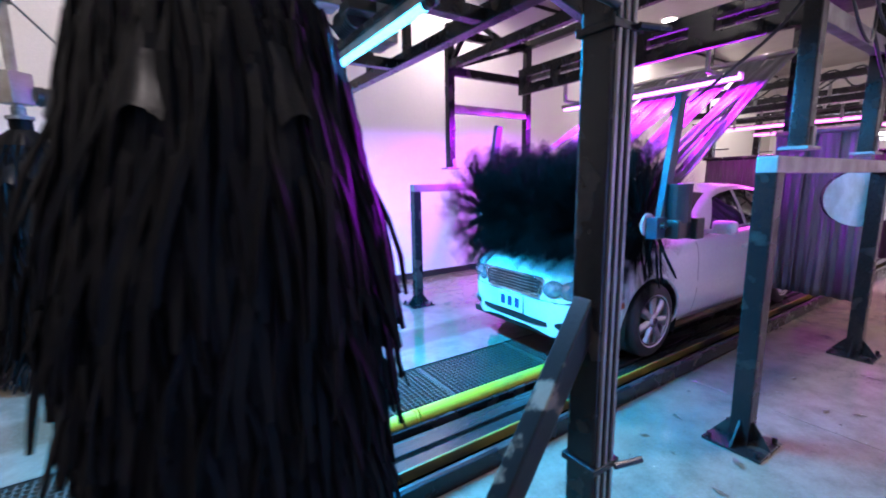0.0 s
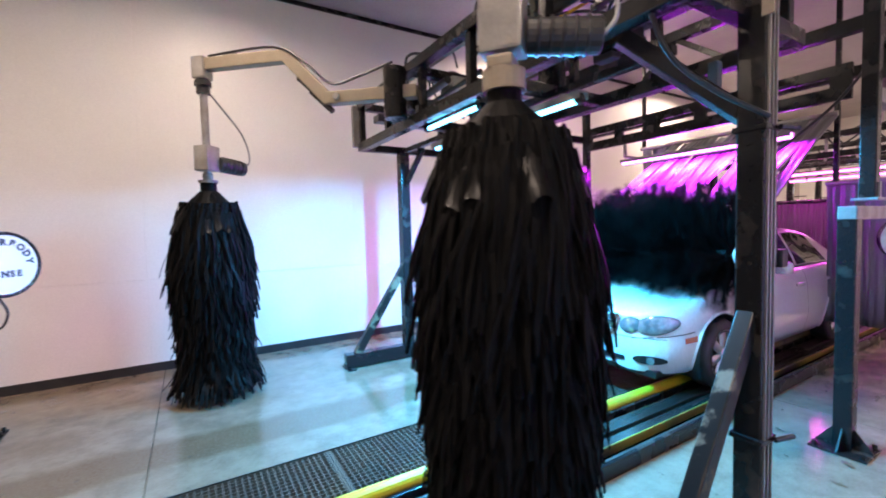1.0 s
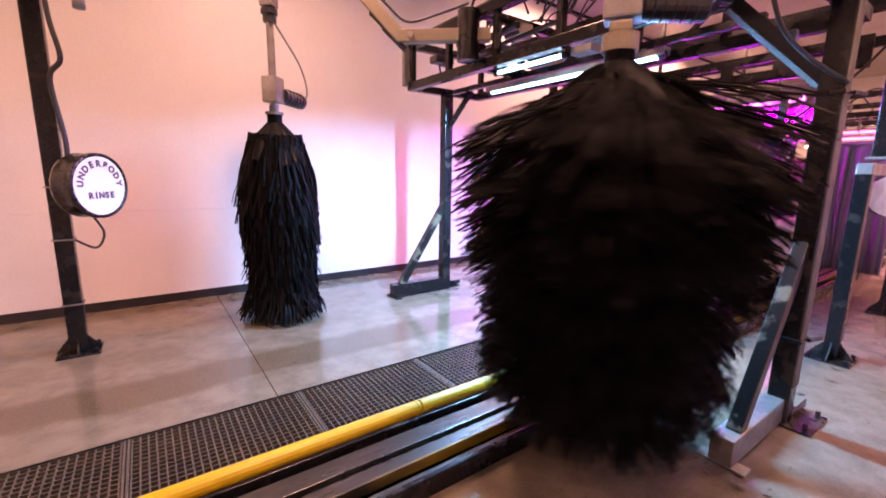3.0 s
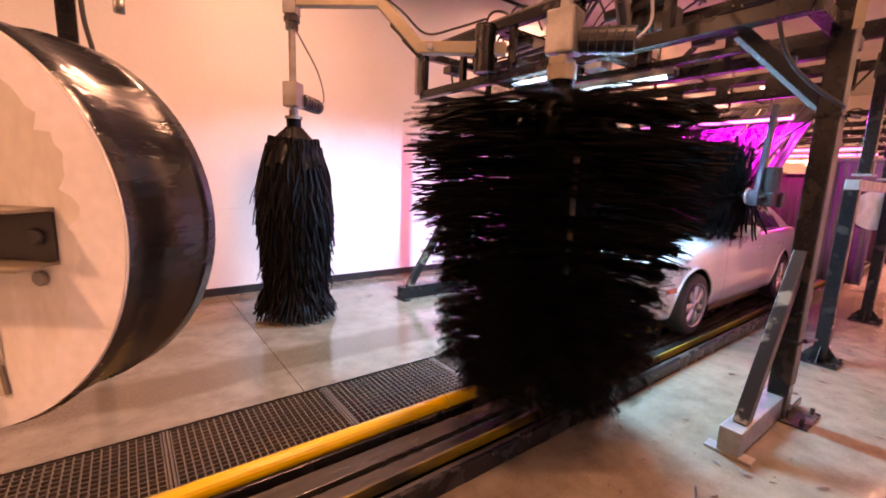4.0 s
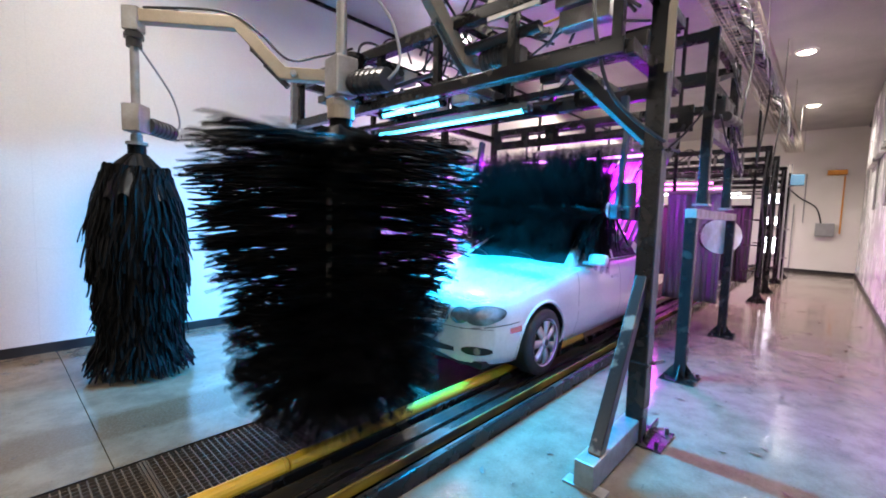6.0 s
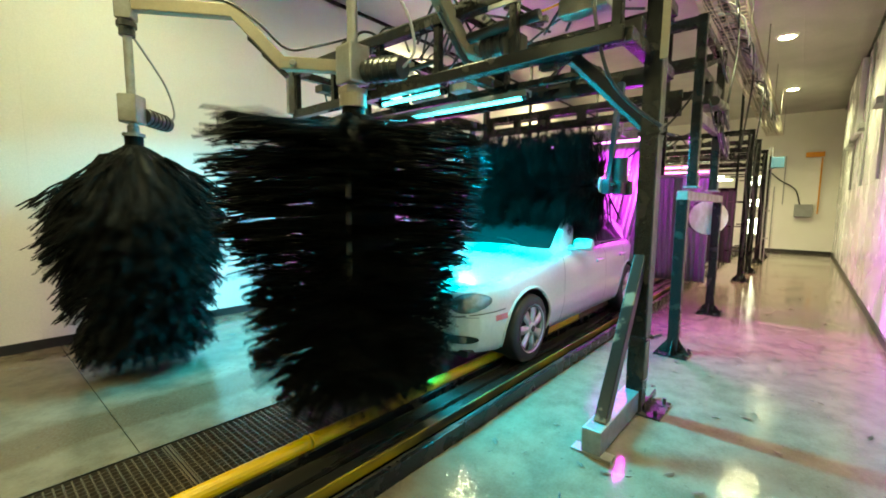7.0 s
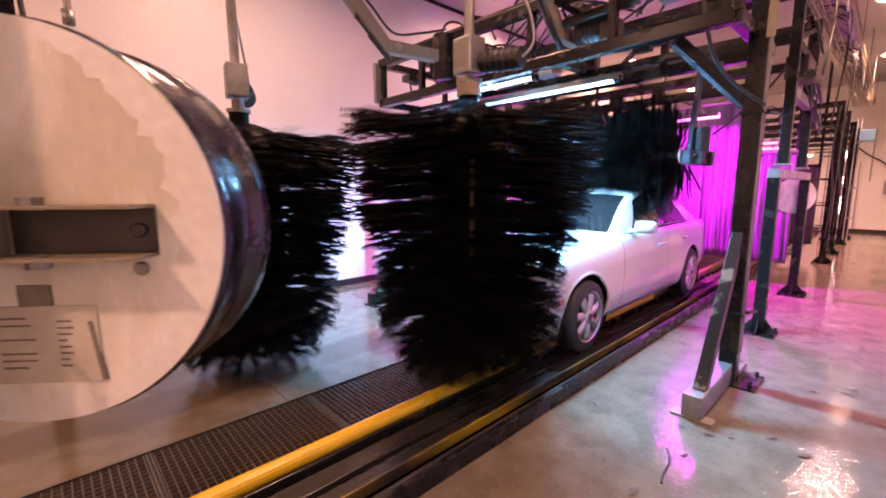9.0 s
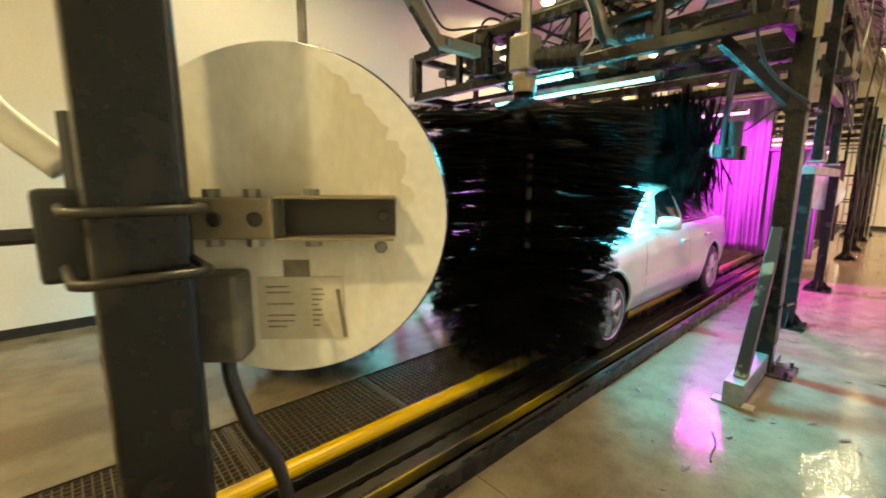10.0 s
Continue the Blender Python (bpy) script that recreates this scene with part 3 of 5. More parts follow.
def u_frame(name, x0, x1, y, z):
    """An inverted U of square tube, with foot plates and bracket plates on top."""
    t = thing(name, "black square-tube support frame bolted to the floor", "frame", group="support frames")
    s = 1 if y > 1.8 else -1
    for x in (x0, x1):
        beam_part("post", M["black"], t, (x, y, 0.0), (x, y, z), 0.1, 0.1, 0.008)
        solid("foot", M["black"], t, lambda bm: foot_plate(bm, x, y))
    beam_part("top_bar", M["grey"], t, (x0 - 0.05, y, z + 0.035), (x1 + 0.05, y, z + 0.035), 0.1, 0.09, 0.008, "scuffed grey top bar")
    return t


def gantry_two():
    t = thing("top_brush_gantry", "tall steel frame that carries the overhead brush", "gantry")
    for y in (0.02, 3.55):
        for x in (0.42, 1.72):
            beam_part("upright", M["black"], t, (x, y, 1.69), (x, y, 3.4), 0.09, 0.09, 0.008)
            solid("mount", M["grey"], t, lambda bm: (box(bm, (x, y, 1.69), (0.2, 0.14, 0.02), 0.004), box(bm, (x + 0.02, y - 0.05, 1.75), (0.04, 0.012, 0.12), 0.003)))
        for z, m in ((2.42, "grey"), (2.86, "black"), (3.3, "black")):
            beam_part("side_rail", M[m], t, (0.42, y, z), (1.72, y, z), 0.07, 0.1)
        beam_part("side_brace", M["black"], t, (0.46, y, 2.9), (1.66, y, 3.3), 0.04, 0.05)
    for x in (0.42, 1.72):
        for z in (2.92, 3.34):
            beam_part("cross_beam", M["black"], t, (x, 0.0, z), (x, 3.57, z), 0.08, 0.1)
    for x, y, z in ((0.42, 0.9, 2.9), (0.42, 2.6, 2.9)):
        beam_part("lattice", M["black"], t, (x, y, 2.95), (x, y + 0.5, 3.32), 0.05, 0.05)
        beam_part("lattice", M["black"], t, (x, y + 0.5, 3.32), (x, y + 0.9, 2.95), 0.05, 0.05)
    # slotted cover beam
    bm = bmesh.new()
    ys = [0.5, 0.95, 1.15, 1.55, 1.68, 2.1, 2.3, 2.6, 2.72, 3.1]
    box(bm, (1.3, 1.8, 2.86), (0.05, 2.9, 0.1), 0.004)
    box(bm, (1.3, 1.8, 2.66), (0.05, 2.9, 0.12), 0.004)
    for a, b in zip([0.35] + ys[1::2], ys[0::2] + [3.25]):
        box(bm, (1.3, (a + b) / 2, 2.765), (0.048, b - a, 0.1), 0.002)
    part("slotted_cover", bm, M["black"], t, "dark cover beam with lit slots")
    solid("light_tube", M["led_b"], t, lambda b: cyl(b, (2.0, 1.02, 2.47), (2.0, 3.1, 2.47), 0.03, 16), "glowing violet light tube")
    solid("light_housing", M["grey"], t, lambda b: (box(b, (2.0, 2.06, 2.507), (0.12, 2.1, 0.012), 0.003), box(b, (2.06, 2.06, 2.472), (0.006, 2.1, 0.07), 0.002), box(b, (1.94, 2.06, 2.485), (0.006, 2.1, 0.045), 0.002)), "grey reflector trough")
    tube_lamp(t, (2.0, 2.06, 2.435), 2.05, VIOLET, 1150.0)
    for y in (1.2, 2.9):
        solid("tube_bracket", M["grey"], t, lambda b: (box(b, (1.9, y, 2.52), (0.28, 0.03, 0.03), 0.003), box(b, (1.76, y, 2.66), (0.04, 0.03, 0.3), 0.003)))
    solid("counterweight", M["dark"], t, lambda b: (box(b, (1.05, 0.05, 2.72), (0.5, 0.2, 0.24), 0.02), cyl(b, (0.7, -0.08, 2.6), (1.4, -0.08, 2.66), 0.05, 14)))
    rnd = random.Random(9)
    for i in range(8):
        x, z = rnd.uniform(0.45, 1.7), rnd.uniform(2.4, 3.3)
        cable_part("hose", M["cable"], t, [(x, -0.04, z), (x + 0.1, -0.09, z - 0.25), (x + 0.3, -0.1, z - 0.3), (x + 0.55, -0.05, z - 0.05)], rnd.uniform(0.008, 0.014))
    cable_part("drop_cable", M["cable"], t, [(0.9, 0.05, 2.9), (0.8, 0.3, 2.5), (0.6, 0.55, 2.2), (0.5, 0.7, 2.05)], 0.012)


def curtain_strip(name, length, seed):
    """A wet cloth strip that hangs from its top edge, folded lengthways."""
    rnd = random.Random(seed)
    bm = bmesh.new()
    n, m = 16, 8
    ph, amp = rnd.uniform(0, 6), rnd.uniform(0.012, 0.024)
    grid = []
    for d in (-0.004, 0.004):
        rows = []
        for i in range(n + 1):
            k = i / n
            rows.append([bm.verts.new((d + amp * math.sin(q * 1.5 + ph + 1.2 * k) * (0.4 + 0.6 * k) + 0.02 * math.sin(5 * k + ph),
                                       (-0.075 + 0.15 * q / m) * (1 - 0.15 * k), -length * k)) for q in range(m + 1)])
        grid.append(rows)
        for r0, r1 in zip(rows, rows[1:]):
            for q in range(m):
                bm.faces.new((r0[q], r0[q + 1], r1[q + 1], r1[q]))
    for q in (0, m):
        for i in range(n):
            bm.faces.new((grid[0][i][q], grid[0][i + 1][q], grid[1][i + 1][q], grid[1][i][q]))
    for q in range(m):
        bm.faces.new((grid[0][n][q], grid[0][n][q + 1], grid[1][n][q + 1], grid[1][n][q]))
    bmesh.ops.recalc_face_normals(bm, faces=bm.faces)
    me = bpy.data.meshes.new(name)
    bm.to_mesh(me)
    bm.free()
    me.materials.append(M["cloth"])
    me.shade_smooth()
    return me


def mist_curtain():
    """Wet cloth strips across the lane, added in place of lit mist; the middle ones ride up over the car. Returns
    (strip, y, z) of those.
    """
    t = thing("mist_curtain", "wet grey cloth strips hung across the lane in place of lit mist", "curtain", pose(2.75, 0, 0))
    solid("curtain_rail", M["grey"], t, lambda bm: cyl(bm, (0, 0.85, 2.76), (0, 3.3, 2.76), 0.03, 14))
    solid("side_rail", M["grey"], t, lambda bm: cyl(bm, (0.02, 0.18, 1.96), (0.02, 0.95, 1.96), 0.025, 14))
    for y, z in ((0.87, 1.93), (3.28, 2.74), (0.2, 1.94)):
        beam_part("rail_hanger", M["black"], t, (0.05, y, z), (0.05, y, CEIL), 0.05, 0.05)
    long_kinds = [curtain_strip("strip", 2.38, 50 + v) for v in range(4)]
    side_kinds = [curtain_strip("side_strip", 1.62, 60 + v) for v in range(3)]
    out = []
    for i in range(19):
        y = 0.92 + i * 0.126
        ob = share("strip", long_kinds[i % 4], t, pose(0.02 * (i % 2), y, 2.74))
        if 0.86 < y < 2.7:
            out.append((ob, 0.02 * (i % 2), y, 2.74))
    for i in range(6):
        share("side_strip", side_kinds[i % 3], t, pose(0.03 + 0.02 * (i % 2), 0.26 + i * 0.122, 1.95))
    return out


def rear_arch(x, led, seed, color=None, watts=0.0):
    t = thing("rinse_arch", "black steel spray arch with hoses further down the bay", "arch", group="rear arches")
    rnd = random.Random(seed)
    for y in (0.0, 3.6):
        beam_part("post", M["black"], t, (x, y, 0), (x, y, 3.0), 0.11, 0.11)
        solid("foot", M["black"], t, lambda bm: foot_plate(bm, x, y))
        for k in range(4):
            z = 0.6 + 0.5 * k
            s = 1 if y < 1 else -1
            cyl_part("nozzle_pipe", M["steel"], t, (x + 0.07, y + s * 0.06, z), (x + 0.07, y + s * 0.3, z), 0.014, 10)
        cable_part("hose", M["cable"], t, [(x - 0.07, y, 2.9), (x - 0.1, y + 0.04, 2.1), (x - 0.09, y - 0.03, 1.3), (x - 0.07, y, 0.5)], 0.016)
    for z in (2.62, 2.95):
        beam_part("top_beam", M["black"], t, (x, -0.05, z), (x, 3.65, z), 0.1, 0.1)
    for k in range(7):
        y = 0.4 + k * 0.47
        beam_part("truss_post", M["grey"], t, (x, y, 2.6), (x, y, 2.97), 0.04, 0.04)
    cyl_part("spray_pipe", M["steel"], t, (x + 0.1, 0.3, 2.5), (x + 0.1, 3.3, 2.5), 0.02, 12)
    for k in range(6):
        a = rnd.uniform(0.1, 2.6)
        cable_part("hose", M["cable"], t, [(x, a, 2.95), (x - 0.1, a + 0.3, 2.75), (x + 0.1, a + 0.6, 3.05), (x, a + 0.9, 2.9)], 0.013)
    if led:
        solid("light_tube", led, t, lambda bm: cyl(bm, (x + 0.15, 0.9, 2.34), (x + 0.15, 2.9, 2.34), 0.022, 14), "glowing light tube")
        tube_lamp(t, (x + 0.15, 1.9, 2.31), 2.0, color, watts)
        box_part("light_housing", M["grey"], t, (x + 0.15, 1.9, 2.378), (0.09, 2.05, 0.014), 0.003)
        for y in (1.2, 2.6):
            box_part("tube_bracket", M["grey"], t, (x + 0.1, y, 2.44), (0.04, 0.03, 0.22), 0.003)


def rear_curtain():
    t = thing("rear_curtain", "dark wet cloth strips hanging low across the lane", "curtain", pose(6.45, 0, 0))
    solid("curtain_rail", M["black"], t, lambda bm: cyl(bm, (0, 0.25, 1.88), (0, 3.4, 1.88), 0.03, 14))
    for y in (0.27, 3.38):
        beam_part("rail_hanger", M["black"], t, (0, y, 1.88), (0, y, CEIL), 0.05, 0.05)
    kinds = [curtain_strip("strip", 1.6, 80 + v) for v in range(4)]
    for me in kinds:
        me.materials[0] = M["darkcloth"]
    for i in range(24):
        share("strip", kinds[i % 4], t, pose(0.02 * (i % 2), 0.32 + i * 0.128, 1.86))


def light_column():
    """A post near the far end with white work lamps above one another."""
    t = thing("light_column", "black post with white work lamps and grey pipes", "lamp post", pose(10.6, 0.28, 0))
    beam_part("post", M["black"], t, (0.1, 0.05, 0), (0.1, 0.05, 3.3), 0.1, 0.1)
    solid("foot", M["black"], t, lambda bm: foot_plate(bm, 0.1, 0.05))
    for z, h in ((2.25, 0.26), (1.62, 0.2), (0.95, 0.42)):
        lamp = box_part("work_lamp", M["hub"], t, (-0.02, -0.05, z), (0.1, 0.3, h + 0.05), 0.012, "white work lamp in a black case")
        box_part("lens", M["led_w"], lamp, (-0.075, -0.05, z), (0.008, 0.25, h), 0.002, "glowing white lens")
    for y, r in ((-0.28, 0.02), (-0.36, 0.014), (0.2, 0.018)):
        cyl_part("pipe", M["greycable"], t, (0.06, y, 0.0), (0.06, y, 3.2), r, 12)
    for z in (0.6, 1.4, 2.6):
        box_part("pipe_strap", M["grey"], t, (0.07, -0.12, z), (0.03, 0.6, 0.04), 0.004)
    box_part("valve_box", M["bluebox"], t, (-0.05, -0.5, 2.75), (0.2, 0.3, 0.3), 0.02, "faded blue valve box")


def cable_tray():
    t = thing("cable_tray", "wire cable tray loaded with looped hoses under the ceiling", "cable tray")
    bm = bmesh.new()
    for y in (-0.21, -0.14, -0.07, 0.0, 0.07, 0.14, 0.21):
        tube(bm, [(0.2, y, 3.75), (12.5, y, 3.75)], 0.005, 6, smooth=False)
    for y in (-0.21, 0.21):
        tube(bm, [(0.2, y, 3.87), (12.5, y, 3.87)], 0.005, 6, smooth=False)
    x = 0.2
    while x < 12.5:
        tube(bm, [(x, -0.21, 3.87), (x, -0.21, 3.75), (x, 0.21, 3.75), (x, 0.21, 3.87)], 0.005, 5, smooth=False)
        x += 0.12
    part("tray", bm, M["zinc"], t)
    for x in (0.6, 2.0, 4.6, 7.2, 9.8, 12.2):
        for y in (-0.22, 0.22):
            cyl_part("hanger_rod", M["grey"], t, (x, y, 3.75), (x, y, CEIL), 0.007, 8)
    rnd = random.Random(3)
    for i in range(15):
        y = rnd.uniform(-0.18, 0.18)
        pts = [(0.2 + k * 1.0, y + rnd.uniform(-0.04, 0.04), 3.79 + rnd.uniform(0, 0.08)) for k in range(13)]
        cable_part("cable", M["cable"] if i % 3 else M["greycable"], t, pts, rnd.uniform(0.008, 0.016))
    for i in range(44):
        x = rnd.uniform(0.4, 8.5)
        d = rnd.uniform(0.08, 0.42)
        cable_part("loop", M["greycable"] if i % 2 else M["cable"], t, [(x, 0.1, 3.8), (x + 0.03, -0.16, 3.72), (x + 0.12, -0.2, 3.75 - d), (x + 0.3, -0.16, 3.8 - d * 0.6), (x + 0.4, 0.05, 3.82)], rnd.uniform(0.007, 0.013))
    for i in range(3):
        x = 1.9 + i * 1.9
        cable_part("drop_hose", M["cable"], t, [(x, -0.1, 3.8), (x - 0.1, -0.12, 3.4), (x - 0.3, -0.1, 2.9), (x - 0.35, -0.06, 2.4)], 0.013)


# ---- the washed car ----
def lerp(tab, x):
    xs, ys = zip(*tab)
    return float(np.interp(x, xs, ys))


HALF = ((-0.79, 0.20), (-0.782, 0.33), (-0.765, 0.44), (-0.735, 0.54), (-0.685, 0.635), (-0.61, 0.715), (-0.5, 0.775), (-0.32, 0.825), (-0.05, 0.852), (0.5, 0.864), (2.6, 0.864), (3.2, 0.84), (3.5, 0.79), (3.65, 0.72), (3.72, 0.64), (3.75, 0.55))
DECK = ((-0.79, 0.635), (-0.76, 0.69), (-0.70, 0.725), (-0.6, 0.758), (-0.4, 0.80), (0.0, 0.865), (0.5, 0.92), (0.75, 0.945), (1.2, 0.95), (2.7, 0.965), (3.2, 0.975), (3.6, 0.955), (3.7, 0.92), (3.75, 0.86))
SILL = ((-0.79, 0.26), (-0.76, 0.215), (-0.6, 0.20), (-0.4, 0.19), (0.4, 0.2), (2.4, 0.2), (3.1, 0.22), (3.6, 0.28), (3.72, 0.33), (3.75, 0.42))
ROOF = ((0.60, 0.93), (0.75, 1.01), (1.0, 1.16), (1.2, 1.27), (1.4, 1.355), (1.55, 1.395), (1.8, 1.425), (2.1, 1.425), (2.35, 1.40), (2.6, 1.335), (2.85, 1.21), (3.05, 1.09), (3.2, 0.98))
WB, WR = 2.715, 0.316


def body_point(x, u):
    """u 0..1 up the side, 1..2 over the deck to the middle; the side of positive y."""
    h, zb, zt = lerp(HALF, x), lerp(SILL, x), lerp(DECK, x)
    if u <= 1:
        s = lerp(((0, 0.90), (0.08, 0.955), (0.3, 0.995), (0.45, 1.0), (0.55, 0.992), (0.75, 0.985), (0.9, 0.96), (1.0, 0.915)), u)
        return h * s, zb + (zt - zb) * u
    k = 2 - u
    y = h * 0.915 * k
    crown = 0.055 if x < 0.8 else 0.02
    return y, zt + crown * (1 - k ** 2.2)


def nose_point(y, z, out=0.0):
    """A point on the rounded front skin, standing proud by out."""
    x = -0.6
    for _ in range(12):
        zb, zt = lerp(SILL, x), lerp(DECK, x)
        u = min(1.0, max(0.0, (z - zb) / (zt - zb)))
        wide = abs(y) / lerp(((0, 0.90), (0.08, 0.955), (0.3, 0.995), (0.45, 1.0), (0.55, 0.992), (0.75, 0.985), (0.9, 0.96), (1.0, 0.915)), u)
        x += 0.6 * (float(np.interp(wide, [h for _x, h in HALF[:9]], [q for q, _h in HALF[:9]])) - x)
    slope = min(1.0, max(0.0, (abs(y) - 0.2) / 0.6)) ** 2
    return Vector((x - 0.006 - out * (1 - 0.75 * slope), y + math.copysign(out * slope * 0.9, y), z))


def nose_patch(bm, y0, y1, z0, z1, out, pinch=0.0, ny=14, nz=4):
    """A panel that follows the front skin; pinch narrows it towards its ends."""
    rows = []
    for j in range(nz + 1):
        row = []
        for i in range(ny + 1):
            k = i / ny
            f = 1 - pinch * abs(2 * k - 1) ** 3
            mid = (z0 + z1) / 2
            row.append(bm.verts.new(nose_point(y0 + (y1 - y0) * k, mid + (z0 + (z1 - z0) * j / nz - mid) * f, out)))
        rows.append(row)
    for a, b in zip(rows, rows[1:]):
        for i in range(ny):
            bm.faces.new((a[i], a[i + 1], b[i + 1], b[i]))


def greenhouse_point(x, v, out=0.0):
    """v 0 at the belt, 1 at the roof edge, 2 at the middle of the roof."""
    top, belt = lerp(ROOF, x), lerp(DECK, x) - 0.01
    yb = lerp(HALF, x) * 0.90 - 0.03
    full = min(1.0, max(0.0, (top - belt) / 0.46))
    yt = yb - 0.20 * full
    if v <= 1:
        y = yb + (yt - yb) * (v ** 1.25)
        z = belt + (top - 0.035 * full - belt) * v
        return y + out, z + out * 0.3
    k = 2 - v
    return yt * k, top - 0.035 * full * k ** 2.5 + out


def shell(bm, xs, us, fn, side):
    rows = [[bm.verts.new((x, side * fn(x, u)[0], fn(x, u)[1])) for u in us] for x in xs]
    for a, b in zip(rows, rows[1:]):
        for i in range(len(us) - 1):
            bm.faces.new((a[i], a[i + 1], b[i + 1], b[i]) if side > 0 else (a[i], b[i], b[i + 1], a[i + 1]))
    return rows


def panel(bm, x0f, x1f, v0, v1, fn, side, nx=10, nv=8, out=0.004):
    rows = []
    for j in range(nv + 1):
        v = v0 + (v1 - v0) * j / nv
        a, b = x0f(v), x1f(v)
        rows.append([bm.verts.new((x, side * fn(x, v, out)[0], fn(x, v, out)[1])) for x in (a + (b - a) * i / nx for i in range(nx + 1))])
    for a, b in zip(rows, rows[1:]):
        for i in range(nx):
            bm.faces.new((a[i], a[i + 1], b[i + 1], b[i]))


def wheel(parent, x, y, side):
    w = new("wheel")
    w.parent = parent
    w.matrix_basis = pose(x, y, WR)
    prof = [(0.20, -0.1), (0.27, -0.102), (0.305, -0.085), (WR, -0.055), (WR, 0.055), (0.305, 0.085), (0.27, 0.102), (0.20, 0.1)]
    bm = bmesh.new()
    n = 44
    rings = []
    for k in range(n):
        a = 2 * math.pi * k / n
        rings.append([bm.verts.new((r * math.cos(a), o, r * math.sin(a))) for r, o in prof])
    for k in range(n):
        a, b = rings[k], rings[(k + 1) % n]
        for i in range(len(prof) - 1):
            bm.faces.new((a[i], a[i + 1], b[i + 1], b[i]))
    part("tyre", bm, M["rubber"], w, "wet black tyre", True)
    bm = bmesh.new()
    s = side
    for r0, r1, o0, o1 in ((0.222, 0.205, 0.104, 0.075), (0.205, 0.2, 0.075, -0.09)):
        cyl(bm, (0, s * o0, 0), (0, s * o1, 0), r0, 40, r1, cap=False)
    for r, o in ((0.215, 0.095),):
        k = 40
        a1 = [bm.verts.new((0.224 * math.cos(2 * math.pi * i / k), s * 0.106, 0.224 * math.sin(2 * math.pi * i / k))) for i in range(k)]
        a2 = [bm.verts.new((0.203 * math.cos(2 * math.pi * i / k), s * 0.096, 0.203 * math.sin(2 * math.pi * i / k))) for i in range(k)]
        for i in range(k):
            bm.faces.new((a1[i], a1[(i + 1) % k], a2[(i + 1) % k], a2[i]))
    for k in range(7):
        a = 2 * math.pi * k / 7
        d = Vector((math.cos(a), 0, math.sin(a)))
        e = Vector((-math.sin(a), 0, math.cos(a)))
        pts = []
        for r, wd, o in ((0.03, 0.030, 0.098), (0.10, 0.036, 0.1), (0.16, 0.042, 0.1), (0.207, 0.058, 0.09)):
            pts.append([d * r + e * q * wd + Vector((0, s * oo, 0)) for q, oo in ((-1, o - 0.02), (-0.75, o), (0.75, o), (1, o - 0.02))])
        vs = [[bm.verts.new(p) for p in row] for row in pts]
        for a_, b_ in zip(vs, vs[1:]):
            for i in range(3):
                bm.faces.new((a_[i], a_[i + 1], b_[i + 1], b_[i]))
    cyl(bm, (0, s * 0.08, 0), (0, s * 0.108, 0), 0.062, 24, 0.055)
    part("rim", bm, M["rim"], w, "silver seven-spoke alloy rim", True)
    solid("hub_cap", M["dark"], w, lambda b: cyl(b, (0, s * 0.104, 0), (0, s * 0.113, 0), 0.03, 20), "dark round hub cap")
    solid("brake_disc", M["dark"], w, lambda b: cyl(b, (0, s * 0.03, 0), (0, s * 0.045, 0), 0.17, 28), "brake disc")
    return w


